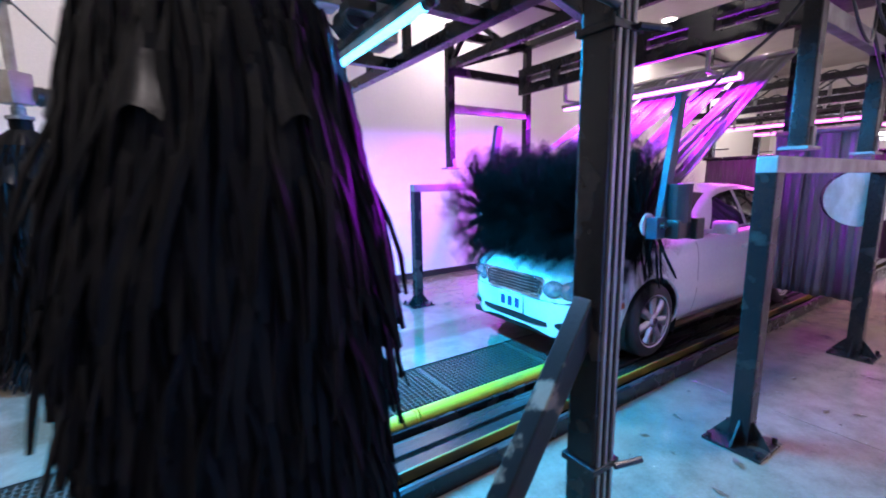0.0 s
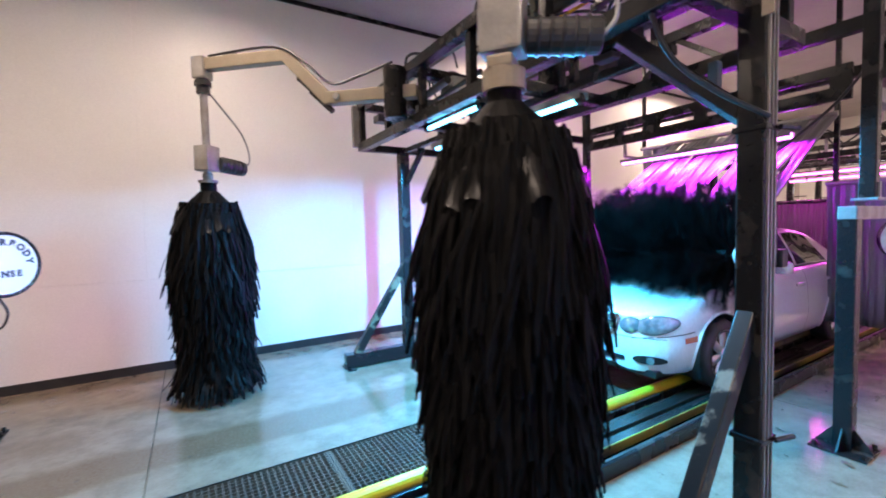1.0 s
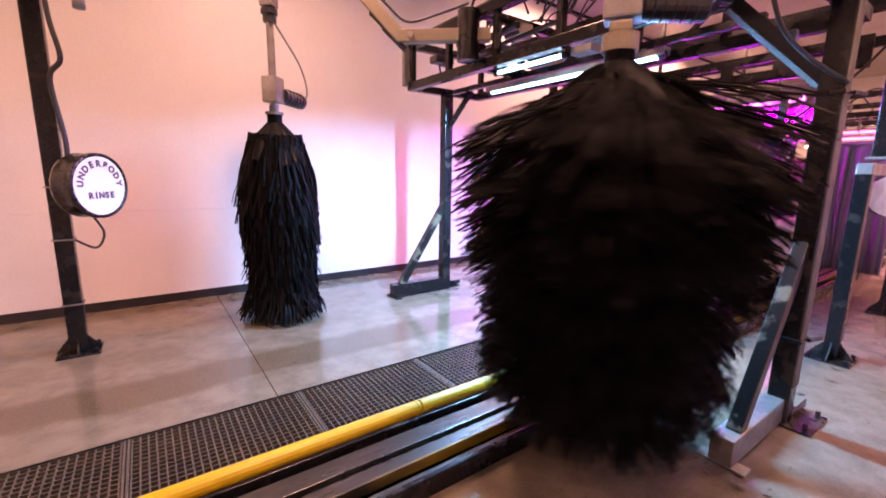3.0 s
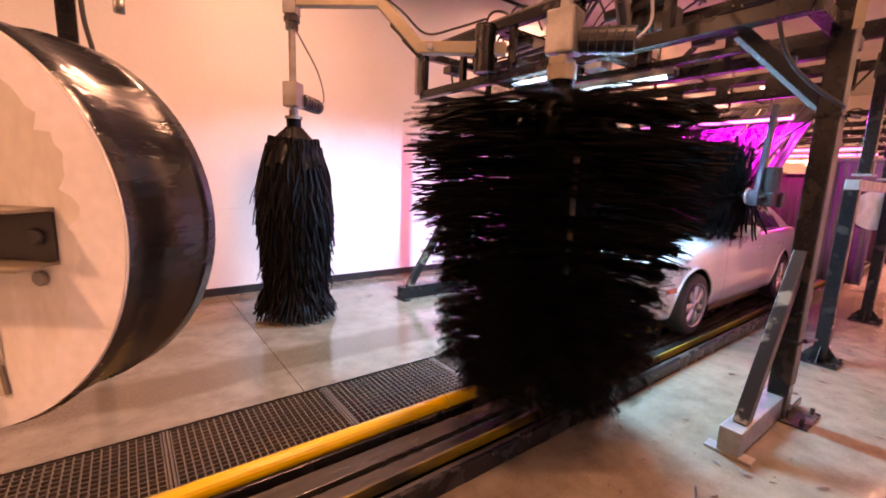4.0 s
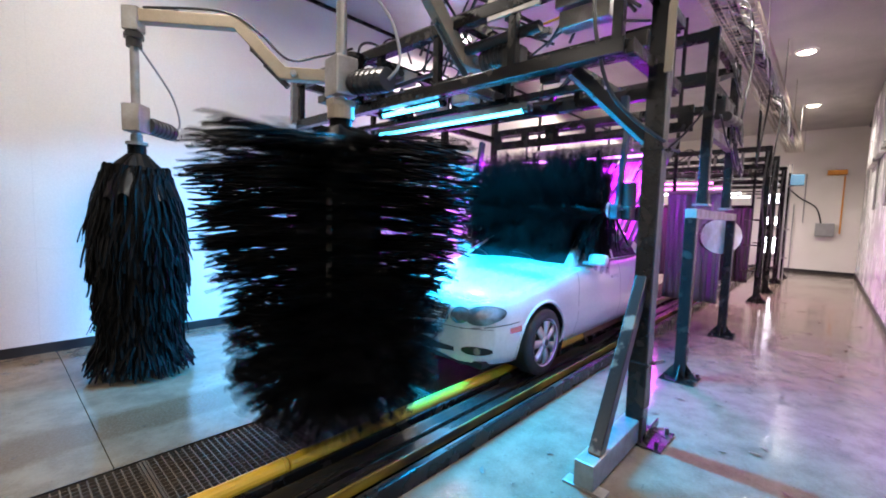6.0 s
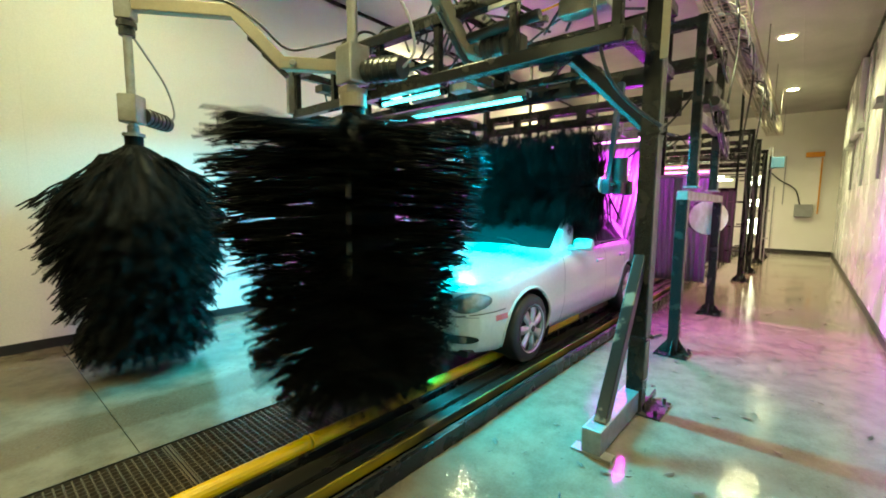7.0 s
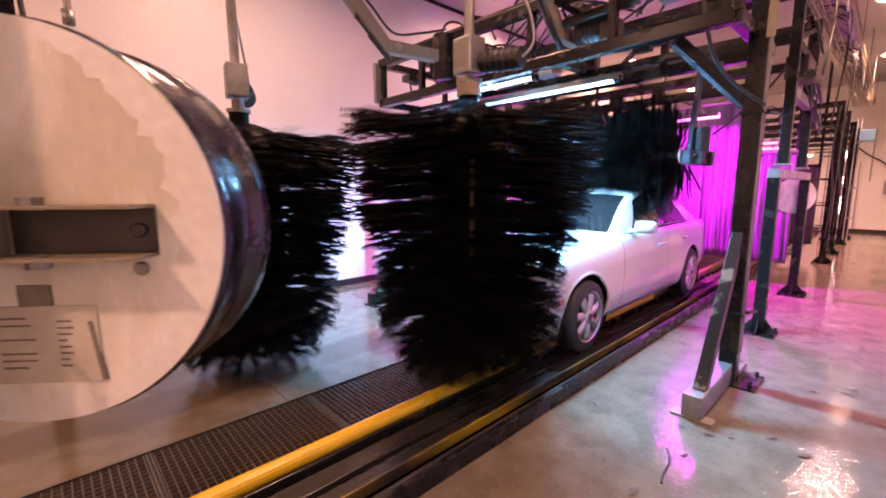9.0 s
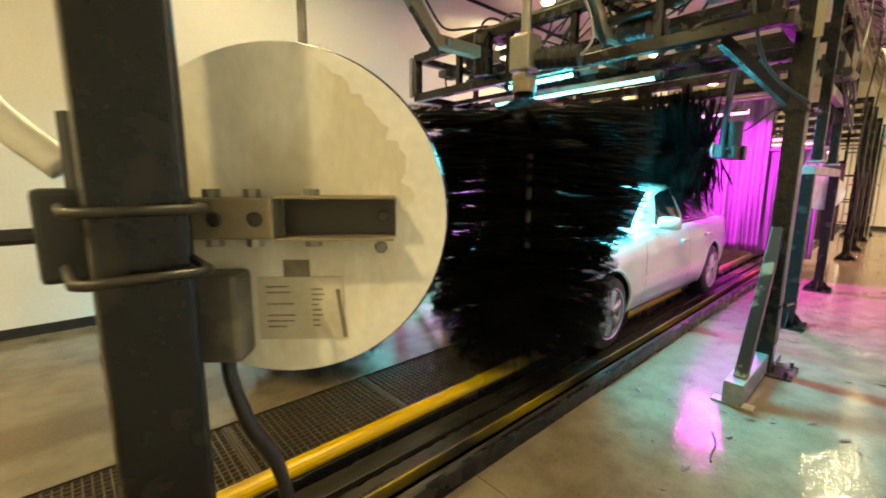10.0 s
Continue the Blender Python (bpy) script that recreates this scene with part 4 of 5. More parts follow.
def car():
    t = thing("car", "white four-door sedan, wet, riding the conveyor", "car")
    xs = sorted(set([round(v, 3) for v in np.concatenate([np.linspace(-0.79, -0.6, 17), np.linspace(-0.6, 3.5, 103), np.linspace(3.5, 3.75, 8)])]))
    us = list(np.linspace(0, 1, 20)) + list(np.linspace(1.08, 2, 11))
    bm = bmesh.new()
    R = 0.375
    for side in (1, -1):
        rows = shell(bm, xs, us, body_point, side)
        for end, flip in ((rows[0], 1), (rows[-1], -1)):
            c = bm.verts.new((end[0].co.x - 0.012 * flip, 0, 0.45))
            mid = bm.verts.new((end[0].co.x - 0.006 * flip, 0, end[0].co.z))
            for i in range(len(end) - 1):
                bm.faces.new((end[i], end[i + 1], c))
            bm.faces.new((mid, end[0], c))
    bm.verts.ensure_lookup_table()
    for ax in (0.0, WB):
        for v in bm.verts:
            if abs(v.co.y) > 0.45:
                d = Vector((v.co.x - ax, 0, v.co.z - WR))
                if abs(d.length - R) < 0.024 and d.length > 0:
                    d.normalize()
                    v.co.x, v.co.z = ax + d.x * R, WR + d.z * R
        kill = [f for f in bm.faces if min(abs(v.co.y) for v in f.verts) > 0.4 and math.hypot(f.calc_center_median().x - ax, f.calc_center_median().z - WR) < R - 0.004]
        bmesh.ops.delete(bm, geom=kill, context="FACES")
    bmesh.ops.remove_doubles(bm, verts=bm.verts, dist=0.0006)
    body = part("body", bm, M["paint"], t, "glossy white body shell", True)
    # wheel wells and underside
    def wells(b):
        for ax in (0.0, WB):
            for s in (1, -1):
                k = 20
                for i in range(k):
                    a0, a1 = math.pi * (i / k * 1.3 - 0.15), math.pi * ((i + 1) / k * 1.3 - 0.15)
                    q = [(ax + (R + 0.006) * math.cos(a), y, WR + (R + 0.006) * math.sin(a)) for a in (a0, a1) for y in (s * 0.5, s * lerp(HALF, ax) * 0.985)]
                    v = [b.verts.new(p) for p in q]
                    b.faces.new((v[0], v[1], v[3], v[2]))
                v = [b.verts.new((ax + x, s * 0.5, z)) for x, z in ((-0.4, 0.15), (0.4, 0.15), (0.4, 0.75), (-0.4, 0.75))]
                b.faces.new(v)
        box(b, (1.4, 0, 0.2), (4.2, 1.3, 0.06), 0.01)
    solid("underbody", M["trim"], t, wells, "black wheel wells and floor pan")
    # arch lips
    for ax in (0.0, WB):
        for s in (1, -1):
            pts = []
            for i in range(23):
                a = math.pi * (1.08 - 1.16 * i / 22)
                x, z = ax + (R + 0.002) * math.cos(a), WR + (R + 0.002) * math.sin(a)
                zb, zt = lerp(SILL, x), lerp(DECK, x)
                pts.append((x, s * (body_point(x, min(1, max(0, (z - zb) / (zt - zb))))[0] - 0.004), z))
            solid("arch_lip", M["paint"], t, lambda b: tube(b, pts, 0.016, 8, 2), "", True)
    # cabin
    gx = list(np.linspace(0.60, 3.2, 60))
    gv = list(np.linspace(0, 1, 12)) + list(np.linspace(1.1, 2, 10))
    b = bmesh.new()
    for side in (1, -1):
        shell(b, gx, gv, greenhouse_point, side)
    bmesh.ops.remove_doubles(b, verts=b.verts, dist=0.0006)
    part("cabin", b, M["paint"], t, "white roof and pillars", True)
    # windscreen and rear window, split at the middle
    def wind(b):
        for s in (1, -1):
            panel(b, lambda v: 0.69, lambda v: 1.37, 1.10, 2.0, greenhouse_point, s, 12, 8, 0.005)
    solid("windscreen", M["glass"], t, wind, "wet dark windscreen", True)
    def rear(b):
        for s in (1, -1):
            panel(b, lambda v: 2.5, lambda v: 3.12, 1.12, 2.0, greenhouse_point, s, 10, 8, 0.005)
    solid("rear_window", M["glass"], t, rear, "", True)
    for s in (1, -1):
        solid("door_window", M["glass"], t, lambda b: panel(b, lambda v: 0.98 + 0.42 * v, lambda v: 1.80, 0.10, 0.90, greenhouse_point, s, 10, 8, 0.005), "dark front door window", True)
        solid("door_window", M["glass"], t, lambda b: panel(b, lambda v: 1.86, lambda v: 2.78 - 0.36 * v, 0.10, 0.90, greenhouse_point, s, 10, 8, 0.005), "dark rear door window", True)
        solid("window_seal", M["trim"], t, lambda b: panel(b, lambda v: 0.9, lambda v: 2.9, 0.03, 0.075, greenhouse_point, s, 20, 1, 0.006))
    # panel gaps: thin dark grooves laid on the skin
    def body_out(x, u, out=0.0):
        y, z = body_point(x, u)
        return y + out, z
    for s in (1, -1):
        for gxx, slant in ((0.62, 0.06), (1.83, 0.0), (2.62, -0.12)):
            solid("door_gap", M["trim"], t, lambda b: panel(b, lambda v: gxx + slant * v, lambda v: gxx + 0.008 + slant * v, 0.06, 0.97, body_out, s, 1, 14, 0.0025))
        solid("sill_gap", M["trim"], t, lambda b: panel(b, lambda v: 0.5, lambda v: 2.5, 0.055, 0.07, body_out, s, 30, 1, 0.0025))
        solid("rub_strip", M["paint"], t, lambda b: panel(b, lambda v: 0.45, lambda v: 2.3, 0.44, 0.50, body_out, s, 30, 2, 0.012), "white rub strip along the doors", True)
        solid("bumper_gap", M["trim"], t, lambda b: panel(b, lambda v: -0.76, lambda v: -0.38, 0.60, 0.615, body_out, s, 12, 1, 0.003))
        for hx in (1.62, 2.42):
            y, z = body_point(hx, 0.79)
            ob = solid("door_handle", M["paint"], t, lambda b: box(b, (hx, s * (y + 0.016), z), (0.19, 0.022, 0.035), 0.009), "white pull handle", True)
        # mirror
        y, z = body_point(0.98, 1.0)
        solid("door_mirror", M["paint"], t, lambda b: (box(b, (0.93, s * (y + 0.14), z + 0.085), (0.12, 0.2, 0.125), 0.045), box(b, (0.95, s * (y + 0.02), z + 0.04), (0.08, 0.1, 0.04), 0.012)), "white door mirror", True)
        # lamps: two joined ovals
        def lamp(b, grow, out):
            k = 28
            for cy, cz, ry, rz in ((0.625, 0.628, 0.125, 0.078), (0.445, 0.618, 0.085, 0.066)):
                rings = []
                for f in (1.0, 0.8, 0.45):
                    rings.append([b.verts.new(nose_point(s * (cy + f * (ry + grow) * math.cos(a)), cz + f * (rz + grow) * math.sin(a) + 0.12 * f * ry * math.cos(a), out + 0.016 * (1 - f * f)))
                                  for a in (2 * math.pi * i / k for i in range(k))])
                for r0, r1 in zip(rings, rings[1:]):
                    for i in range(k):
                        b.faces.new((r0[i], r0[(i + 1) % k], r1[(i + 1) % k], r1[i]))
                b.faces.new(rings[-1])
        solid("lamp_surround", M["trim"], t, lambda b: lamp(b, 0.006, 0.002))
        solid("headlight", M["lens"], t, lambda b: lamp(b, 0.0, 0.007), "clear twin-oval headlight", True)
        solid("marker_light", M["amber"], t, lambda b: panel(b, lambda v: -0.50 + 0.02 * v, lambda v: -0.37 + 0.02 * v, 0.47, 0.55, body_out, s, 6, 2, 0.007), "amber side marker")
        solid("fog_recess", M["trim"], t, lambda b: nose_patch(b, s * 0.47, s * 0.70, 0.285, 0.36, 0.004, 0.7), "dark oval fog lamp recess")
        fp = nose_point(s * 0.60, 0.322, 0.004)
        solid("fog_light", M["lens"], t, lambda b: cyl(b, fp, fp + Vector((-0.012, s * 0.006, 0)), 0.034, 18))
        solid("tail_light", M["red"], t, lambda b: panel(b, lambda v: 3.42, lambda v: 3.66, 0.62, 0.9, body_out, s, 6, 6, 0.006), "red tail light", True)
    # nose
    solid("grille", M["trim"], t, lambda b: nose_patch(b, -0.34, 0.34, 0.545, 0.69, 0.004, 0.25), "dark grille opening")
    for k in range(5):
        zc = 0.562 + 0.026 * k
        hw = 0.30 + 0.006 * k
        solid("grille_bar", M["chrome"], t, lambda b: tube(b, [nose_point(hw * q / 4, zc, 0.010) for q in range(-4, 5)], 0.0055, 6, 2), "thin chrome bar", True)
    solid("grille_frame", M["chrome"], t, lambda b: (tube(b, [nose_point(0.355 * q / 4, 0.698 - 0.006 * (q / 4) ** 2, 0.008) for q in range(-4, 5)], 0.012, 8, 2), tube(b, [nose_point(0.31 * q / 4, 0.541, 0.008) for q in range(-4, 5)], 0.007, 8, 2),
        tube(b, [nose_point(0.355 - 0.045 * q, 0.692 - 0.15 * q, 0.008) for q in (0, 0.5, 1)], 0.009, 8, 2), tube(b, [nose_point(-0.355 + 0.045 * q, 0.692 - 0.15 * q, 0.008) for q in (0, 0.5, 1)], 0.009, 8, 2)), "chrome grille surround", True)
    solid("lower_intake", M["trim"], t, lambda b: nose_patch(b, -0.40, 0.40, 0.285, 0.345, 0.003, 0.4), "dark lower intake")
    solid("bumper_trim", M["trim"], t, lambda b: nose_patch(b, -0.70, 0.70, 0.509, 0.514, 0.003, 0.0, 24, 1))
    pl = box_part("front_plate", M["plate"], t, (-0.812, 0, 0.432), (0.01, 0.31, 0.15), 0.003, "white front plate with dark blue bars")
    for k in range(3):
        box_part("plate_bar", M["ink"], pl, (-0.8185, -0.09 + 0.09 * k, 0.432), (0.003, 0.055, 0.085), 0.0)
    for y in (-0.35, 0.3):
        solid("wiper", M["trim"], t, lambda b: tube(b, [(0.66, y, 0.97), (0.76, y + 0.2, 1.035), (0.80, y + 0.42, 1.05)], 0.008, 6))
    box_part("inspection_label", M["label"], t, (1.02, -0.46, 1.142), (0.10, 0.10, 0.004), 0.0, "small pale windscreen sticker", Matrix.Rotation(radians(-33), 4, "Y"))
    wheels = [wheel(t, x, s * 0.755, s) for x in (0.0, WB) for s in (-1, 1)]
    return t, wheels


# ---- wrap brushes ----
def fringe_mesh(name, L, count, seed, spread=0.16, w=0.014, sag=0.10):
    """A sheet of foam cut into strips along +x that hang together at the root."""
    rnd = random.Random(seed)
    bm = bmesh.new()
    th = 0.006
    root = []
    for j in range(count + 1):
        y, z = (j / count - 0.5) * spread, 0.008 * math.sin(j * 2.1)
        root.append([bm.verts.new((0, y, z - th / 2)), bm.verts.new((0, y, z + th / 2))])
    n = 6
    for i in range(count):
        LL = L * rnd.uniform(0.84, 1.06)
        ww = w * rnd.uniform(0.8, 1.2)
        bend = rnd.uniform(0.0, sag)
        ang, lift, wob, tw = rnd.uniform(-0.1, 0.1), rnd.uniform(-0.09, 0.09), rnd.uniform(-0.03, 0.03), rnd.uniform(-0.8, 0.8)
        y = ((i + 0.5) / count - 0.5) * spread
        rings = [[root[i][0], root[i + 1][0], root[i + 1][1], root[i][1]]]
        for q in range(1, n + 1):
            k = q / n
            x = LL * k
            yy = y * (1 + 0.7 * k) + ang * x + wob * math.sin(k * 5)
            zz = lift * x - bend * LL * k * k + 0.012 * math.sin(k * 7 + ang * 40)
            wd = ww * (1.0 if k < 0.95 else 0.55)
            c, sn = math.cos(tw * k), math.sin(tw * k)
            rings.append([bm.verts.new((x, yy + c * a - sn * b, zz + sn * a + c * b)) for a, b in ((-wd, -th / 2), (wd, -th / 2), (wd, th / 2), (-wd, th / 2))])
        for a, b in zip(rings, rings[1:]):
            for k in range(4):
                bm.faces.new((a[k], a[(k + 1) % 4], b[(k + 1) % 4], b[k]))
        bm.faces.new(rings[-1])
    bmesh.ops.recalc_face_normals(bm, faces=bm.faces)
    me = bpy.data.meshes.new(name)
    bm.to_mesh(me)
    bm.free()
    me.materials.append(M["foam"])
    return me


TIERS, SECTORS, HUB_R = 20, 15, 0.27
REACH = (0.62, 0.57, 0.50, 0.43, 0.31)


def wrap_brush(parent, at, seed):
    """Spinning core with hinged strip bundles; returns the core and (bundle, angle, height, length, noise)."""
    core = solid("brush", M["foam"], parent, lambda bm: (cyl(bm, (0, 0, -1.74), (0, 0, -0.32), HUB_R, 24), cyl(bm, (0, 0, -0.32), (0, 0, -0.15), HUB_R, 24, 0.19), cyl(bm, (0, 0, -0.15), (0, 0, -0.03), 0.19, 24, 0.08),
                 cyl(bm, (0, 0, -0.05), (0, 0, 0.06), 0.07, 20)), "black foam-strip wrap brush")
    core.location = at
    rnd = random.Random(seed)
    kinds = {}
    for q, L in enumerate(REACH):
        for v in range(3):
            kinds[q, v] = fringe_mesh("foam_fringe", L, 11, seed * 100 + q * 10 + v, 0.17, 0.0095)
    out = []
    for i in range(TIERS):
        z0 = -0.15 - i * 0.081
        q = 0 if i < 4 else 1 if i < 8 else 2 if i < 11 else 3 if i < 18 else 4
        low = max(0, i - 10) * 2.0 + max(0, i - 17) * 8
        r = HUB_R - 0.015 if i else HUB_R - 0.04
        for j in range(SECTORS):
            a = 360 / SECTORS * (j + 0.5 * (i % 2)) + rnd.uniform(-4, 4)
            z = z0 + rnd.uniform(-0.03, 0.03)
            ob = share("foam_fringe", kinds[q, rnd.randrange(3)], core, Matrix())
            out.append((ob, a, z, REACH[q], rnd.uniform(-1, 1), rnd.uniform(-1, 1), r, low))
    # cap flaps over the shoulder
    caps = []
    bm = bmesh.new()
    for k in range(7):
        r, wd, z = 0.43 * k / 6, (0.03 + 0.028 * min(1, k / 3)) * (1 if k < 5 else 0.7), -0.20 * (k / 6) ** 2.0
        row = [bm.verts.new((r, y * wd, z - 0.03 * y * y)) for y in (-1, -0.5, 0, 0.5, 1)]
        if k:
            for p in range(4):
                bm.faces.new((last[p], last[p + 1], row[p + 1], row[p]))
        last = row
    bmesh.ops.solidify(bm, geom=bm.faces[:], thickness=0.006)
    first = part("cap_flap", bm, M["foam_shine"], core, "wet shiny flap", True)
    for j in range(16):
        ob = first if j == 0 else share("cap_flap", first.data, core, Matrix())
        caps.append((ob, 22.5 * j + rnd.uniform(-9, 9), -0.02 - 0.014 * (j % 3), 0.30, rnd.uniform(-1, 1), 0))
    return core, out, caps


def wrap_unit(pivot, reach, bend_at, top_z, label, seed, side=-1, rod=False):
    """Swing arm, drop shaft, gearbox and motor with the brush under it. Local x points along the arm."""
    t = thing("wrap_brush_unit", label, "wash brush", pose(*pivot), "wrap brushes")
    z0, z1 = 2.74, 3.15
    solid("arm", M["tan"], t, lambda bm: (beam(bm, (-0.2, 0, z0), (bend_at - 0.38, 0, z0), 0.1, 0.11, 0.01), beam(bm, (bend_at - 0.42, 0, z0 - 0.02), (bend_at, 0, z1 + 0.01), 0.09, 0.11, 0.01),
                                           beam(bm, (bend_at - 0.03, 0, z1), (reach + 0.05, 0, z1), 0.09, 0.11, 0.01)), "tan weathered cranked arm")
    solid("arm_head", M["grey"], t, lambda bm: (box(bm, (reach, 0, z1 - 0.03), (0.13, 0.13, 0.2), 0.012)))
    box_part("hose_clip", M["grey"], t, (reach - 0.3, 0, z1 + 0.075), (0.12, 0.06, 0.04), 0.008)
    cyl_part("pivot_block", M["black"], t, (0, 0, 2.52), (0, 0, 2.95), 0.1, 20)
    cyl_part("arm_pin", M["grey"], t, (bend_at - 0.5, -0.07, z0), (bend_at - 0.5, 0.07, z0), 0.03, 14)
    solid("arm_cylinder", M["dark"], t, lambda bm: (cyl(bm, (bend_at - 0.44, 0.0, 2.63), (bend_at - 0.24, 0.0, 2.82), 0.026, 14), cyl(bm, (bend_at - 0.24, 0.0, 2.82), (bend_at - 0.12, 0.0, 2.935), 0.012, 10), box(bm, (bend_at - 0.13, 0, 2.965), (0.04, 0.04, 0.09), 0.006)))
    solid("swivel", M["hub"], t, lambda bm: (cyl(bm, (reach, 0, z1 - 0.26), (reach, 0, z1 - 0.12), 0.06, 18), cyl(bm, (reach, 0, z1 - 0.19), (reach, 0, z1 - 0.15), 0.075, 18)))
    gz = top_z + 0.28
    solid("drop_shaft", M["grey"], t, lambda bm: cyl(bm, (reach, 0, gz), (reach, 0, z1 - 0.2), 0.034, 18), "grey steel drop shaft")
    solid("gearbox", M["grey"], t, lambda bm: (box(bm, (reach, 0, gz), (0.15, 0.17, 0.24), 0.014), cyl(bm, (reach, 0, gz - 0.2), (reach, 0, gz - 0.1), 0.035, 16)), "pale grey gearbox")
    mo = cyl_part("motor", M["hub"], t, (reach - 0.05, side * 0.08, gz - 0.04), (reach - 0.12, side * 0.36, gz - 0.06), 0.07, 20, None, "black finned motor")
    for k in range(5):
        cyl_part("cooling_fin", M["hub"], mo, (reach - 0.06 - 0.012 * k, side * (0.12 + 0.045 * k), gz - 0.042 - 0.003 * k), (reach - 0.063 - 0.012 * k, side * (0.132 + 0.045 * k), gz - 0.043 - 0.003 * k), 0.078, 20)
    if rod:
        # upright rod added as the core's highlight, which shows through the flying strips
        cyl_part("core_highlight_rod", M["tan"], t, (reach + 0.165, side * 0.197, top_z - 1.08), (reach + 0.165, side * 0.197, top_z - 0.42), 0.021, 14, None, "pale upright rod added for the highlight on the brush core")
    cable_part("motor_cable", M["greycable"], t, [(reach - 0.12, side * 0.36, gz - 0.06), (reach - 0.16, side * 0.42, gz + 0.05), (reach - 0.12, side * 0.36, gz + 0.3), (reach - 0.04, side * 0.14, gz + 0.55), (reach, side * 0.05, z1 - 0.22)], 0.009)
    cable_part("arm_hose", M["cable"], t, [(reach - 0.1, 0.03, z1 + 0.07), (bend_at + 0.1, 0.04, z1 + 0.08), (bend_at - 0.2, 0.05, z1 - 0.08), (bend_at - 0.45, 0.04, z0 + 0.12), (0.3, 0.05, z0 + 0.16), (0.0, 0.05, z0 + 0.25)], 0.011)
    if rod:
        solid("coupling", M["tan"], t, lambda bm: (cyl(bm, (reach, 0, top_z + 0.02), (reach, 0, top_z + 0.1), 0.085, 20), box(bm, (reach, 0, top_z + 0.12), (0.16, 0.1, 0.05), 0.01)), "tan hub coupling")
    else:
        solid("coupling", M["boxgrey"], t, lambda bm: (cyl(bm, (reach, 0, top_z + 0.0), (reach, 0, top_z + 0.14), 0.045, 20), cyl(bm, (reach, 0, top_z + 0.05), (reach, 0, top_z + 0.075), 0.085, 20)), "stained grey hub coupling")
    return (t, *wrap_brush(t, (reach, 0, top_z), seed))


def top_brush():
    """The overhead roller with its arms and motor; origin at the axle's near end."""
    t = thing("overhead_brush", "black bristle overhead roller brush on steel arms, spinning", "wash brush")
    for y in (-0.12, 1.92):
        solid("arm", M["bluepaint"], t, lambda bm: (beam(bm, (0.05, y, -0.06), (0.24, y, 0.95), 0.05, 0.09, 0.008), box(bm, (0.05, y, -0.02), (0.2, 0.09, 0.16), 0.012)), "blue painted hanger arm")
        cyl_part("bearing", M["whitebright"], t, (0, y + (0.05 if y < 0 else -0.05), 0), (0, y + (0.07 if y < 0 else -0.07), 0), 0.085, 28, None, "pale round end plate")
    solid("motor", M["hub"], t, lambda bm: (cyl(bm, (0.16, -0.2, 0.02), (0.16, -0.2, 0.30), 0.085, 20), box(bm, (0.18, -0.18, -0.03), (0.24, 0.16, 0.14), 0.015), box(bm, (0.3, -0.2, -0.03), (0.12, 0.2, 0.16), 0.012)), "dark drive motor")
    solid("axle_stub", M["steel"], t, lambda bm: cyl(bm, (0, -0.2, 0), (0, 2.0, 0), 0.025, 14))
    roll = solid("roller", M["foam"], t, lambda bm: cyl(bm, (0, 0.0, 0), (0, 1.8, 0), 0.1, 24), "black strip roller")
    kinds = [fringe_mesh("foam_fringe", (0.47, 0.53, 0.59, 0.65)[v], 9, 700 + v, 0.12, 0.008) for v in range(4)]
    rnd = random.Random(31)
    for i in range(22):
        for j in range(13):
            a = 360 / 13 * (j + 0.5 * (i % 2)) + rnd.uniform(-7, 7)
            share("foam_fringe", kinds[rnd.randrange(4)], roll, pose(0, 0.03 + i * 0.083, 0, 0, a, 0) @ pose(0.09, 0, 0, 0, rnd.uniform(-8, 10), rnd.uniform(-8, 8)))
    # slack strips that hang off the near end
    loose = fringe_mesh("slack_fringe", 0.46, 14, 811, 0.34, 0.010)
    share("slack_fringe", loose, t, pose(0.02, 0.04, 0.0, 0, 82, 0))
    return t, roll


# ---- round light-box signs ----
def arc_text(parent, words, radius, size, start, step, z):
    for i, ch in enumerate(words):
        a = radians(start + step * i)
        letter(parent, ch, radius * math.sin(a), radius * math.cos(a), -math.degrees(a), size, z)


def letter(parent, ch, x, y, turn, size, z):
    cu = bpy.data.curves.new("letter", "FONT")
    cu.body, cu.size, cu.extrude, cu.offset = ch, size, 0.0015, size * 0.045
    cu.align_x, cu.align_y = "CENTER", "CENTER"
    ob = bpy.data.objects.new("letter", cu)
    me = bpy.data.meshes.new_from_object(ob)
    bpy.data.objects.remove(ob)
    me.materials.append(M["print_dark"])
    o = new("letter", me)
    o.parent = parent
    o.matrix_basis = pose(x, y, z, 0, 0, turn)


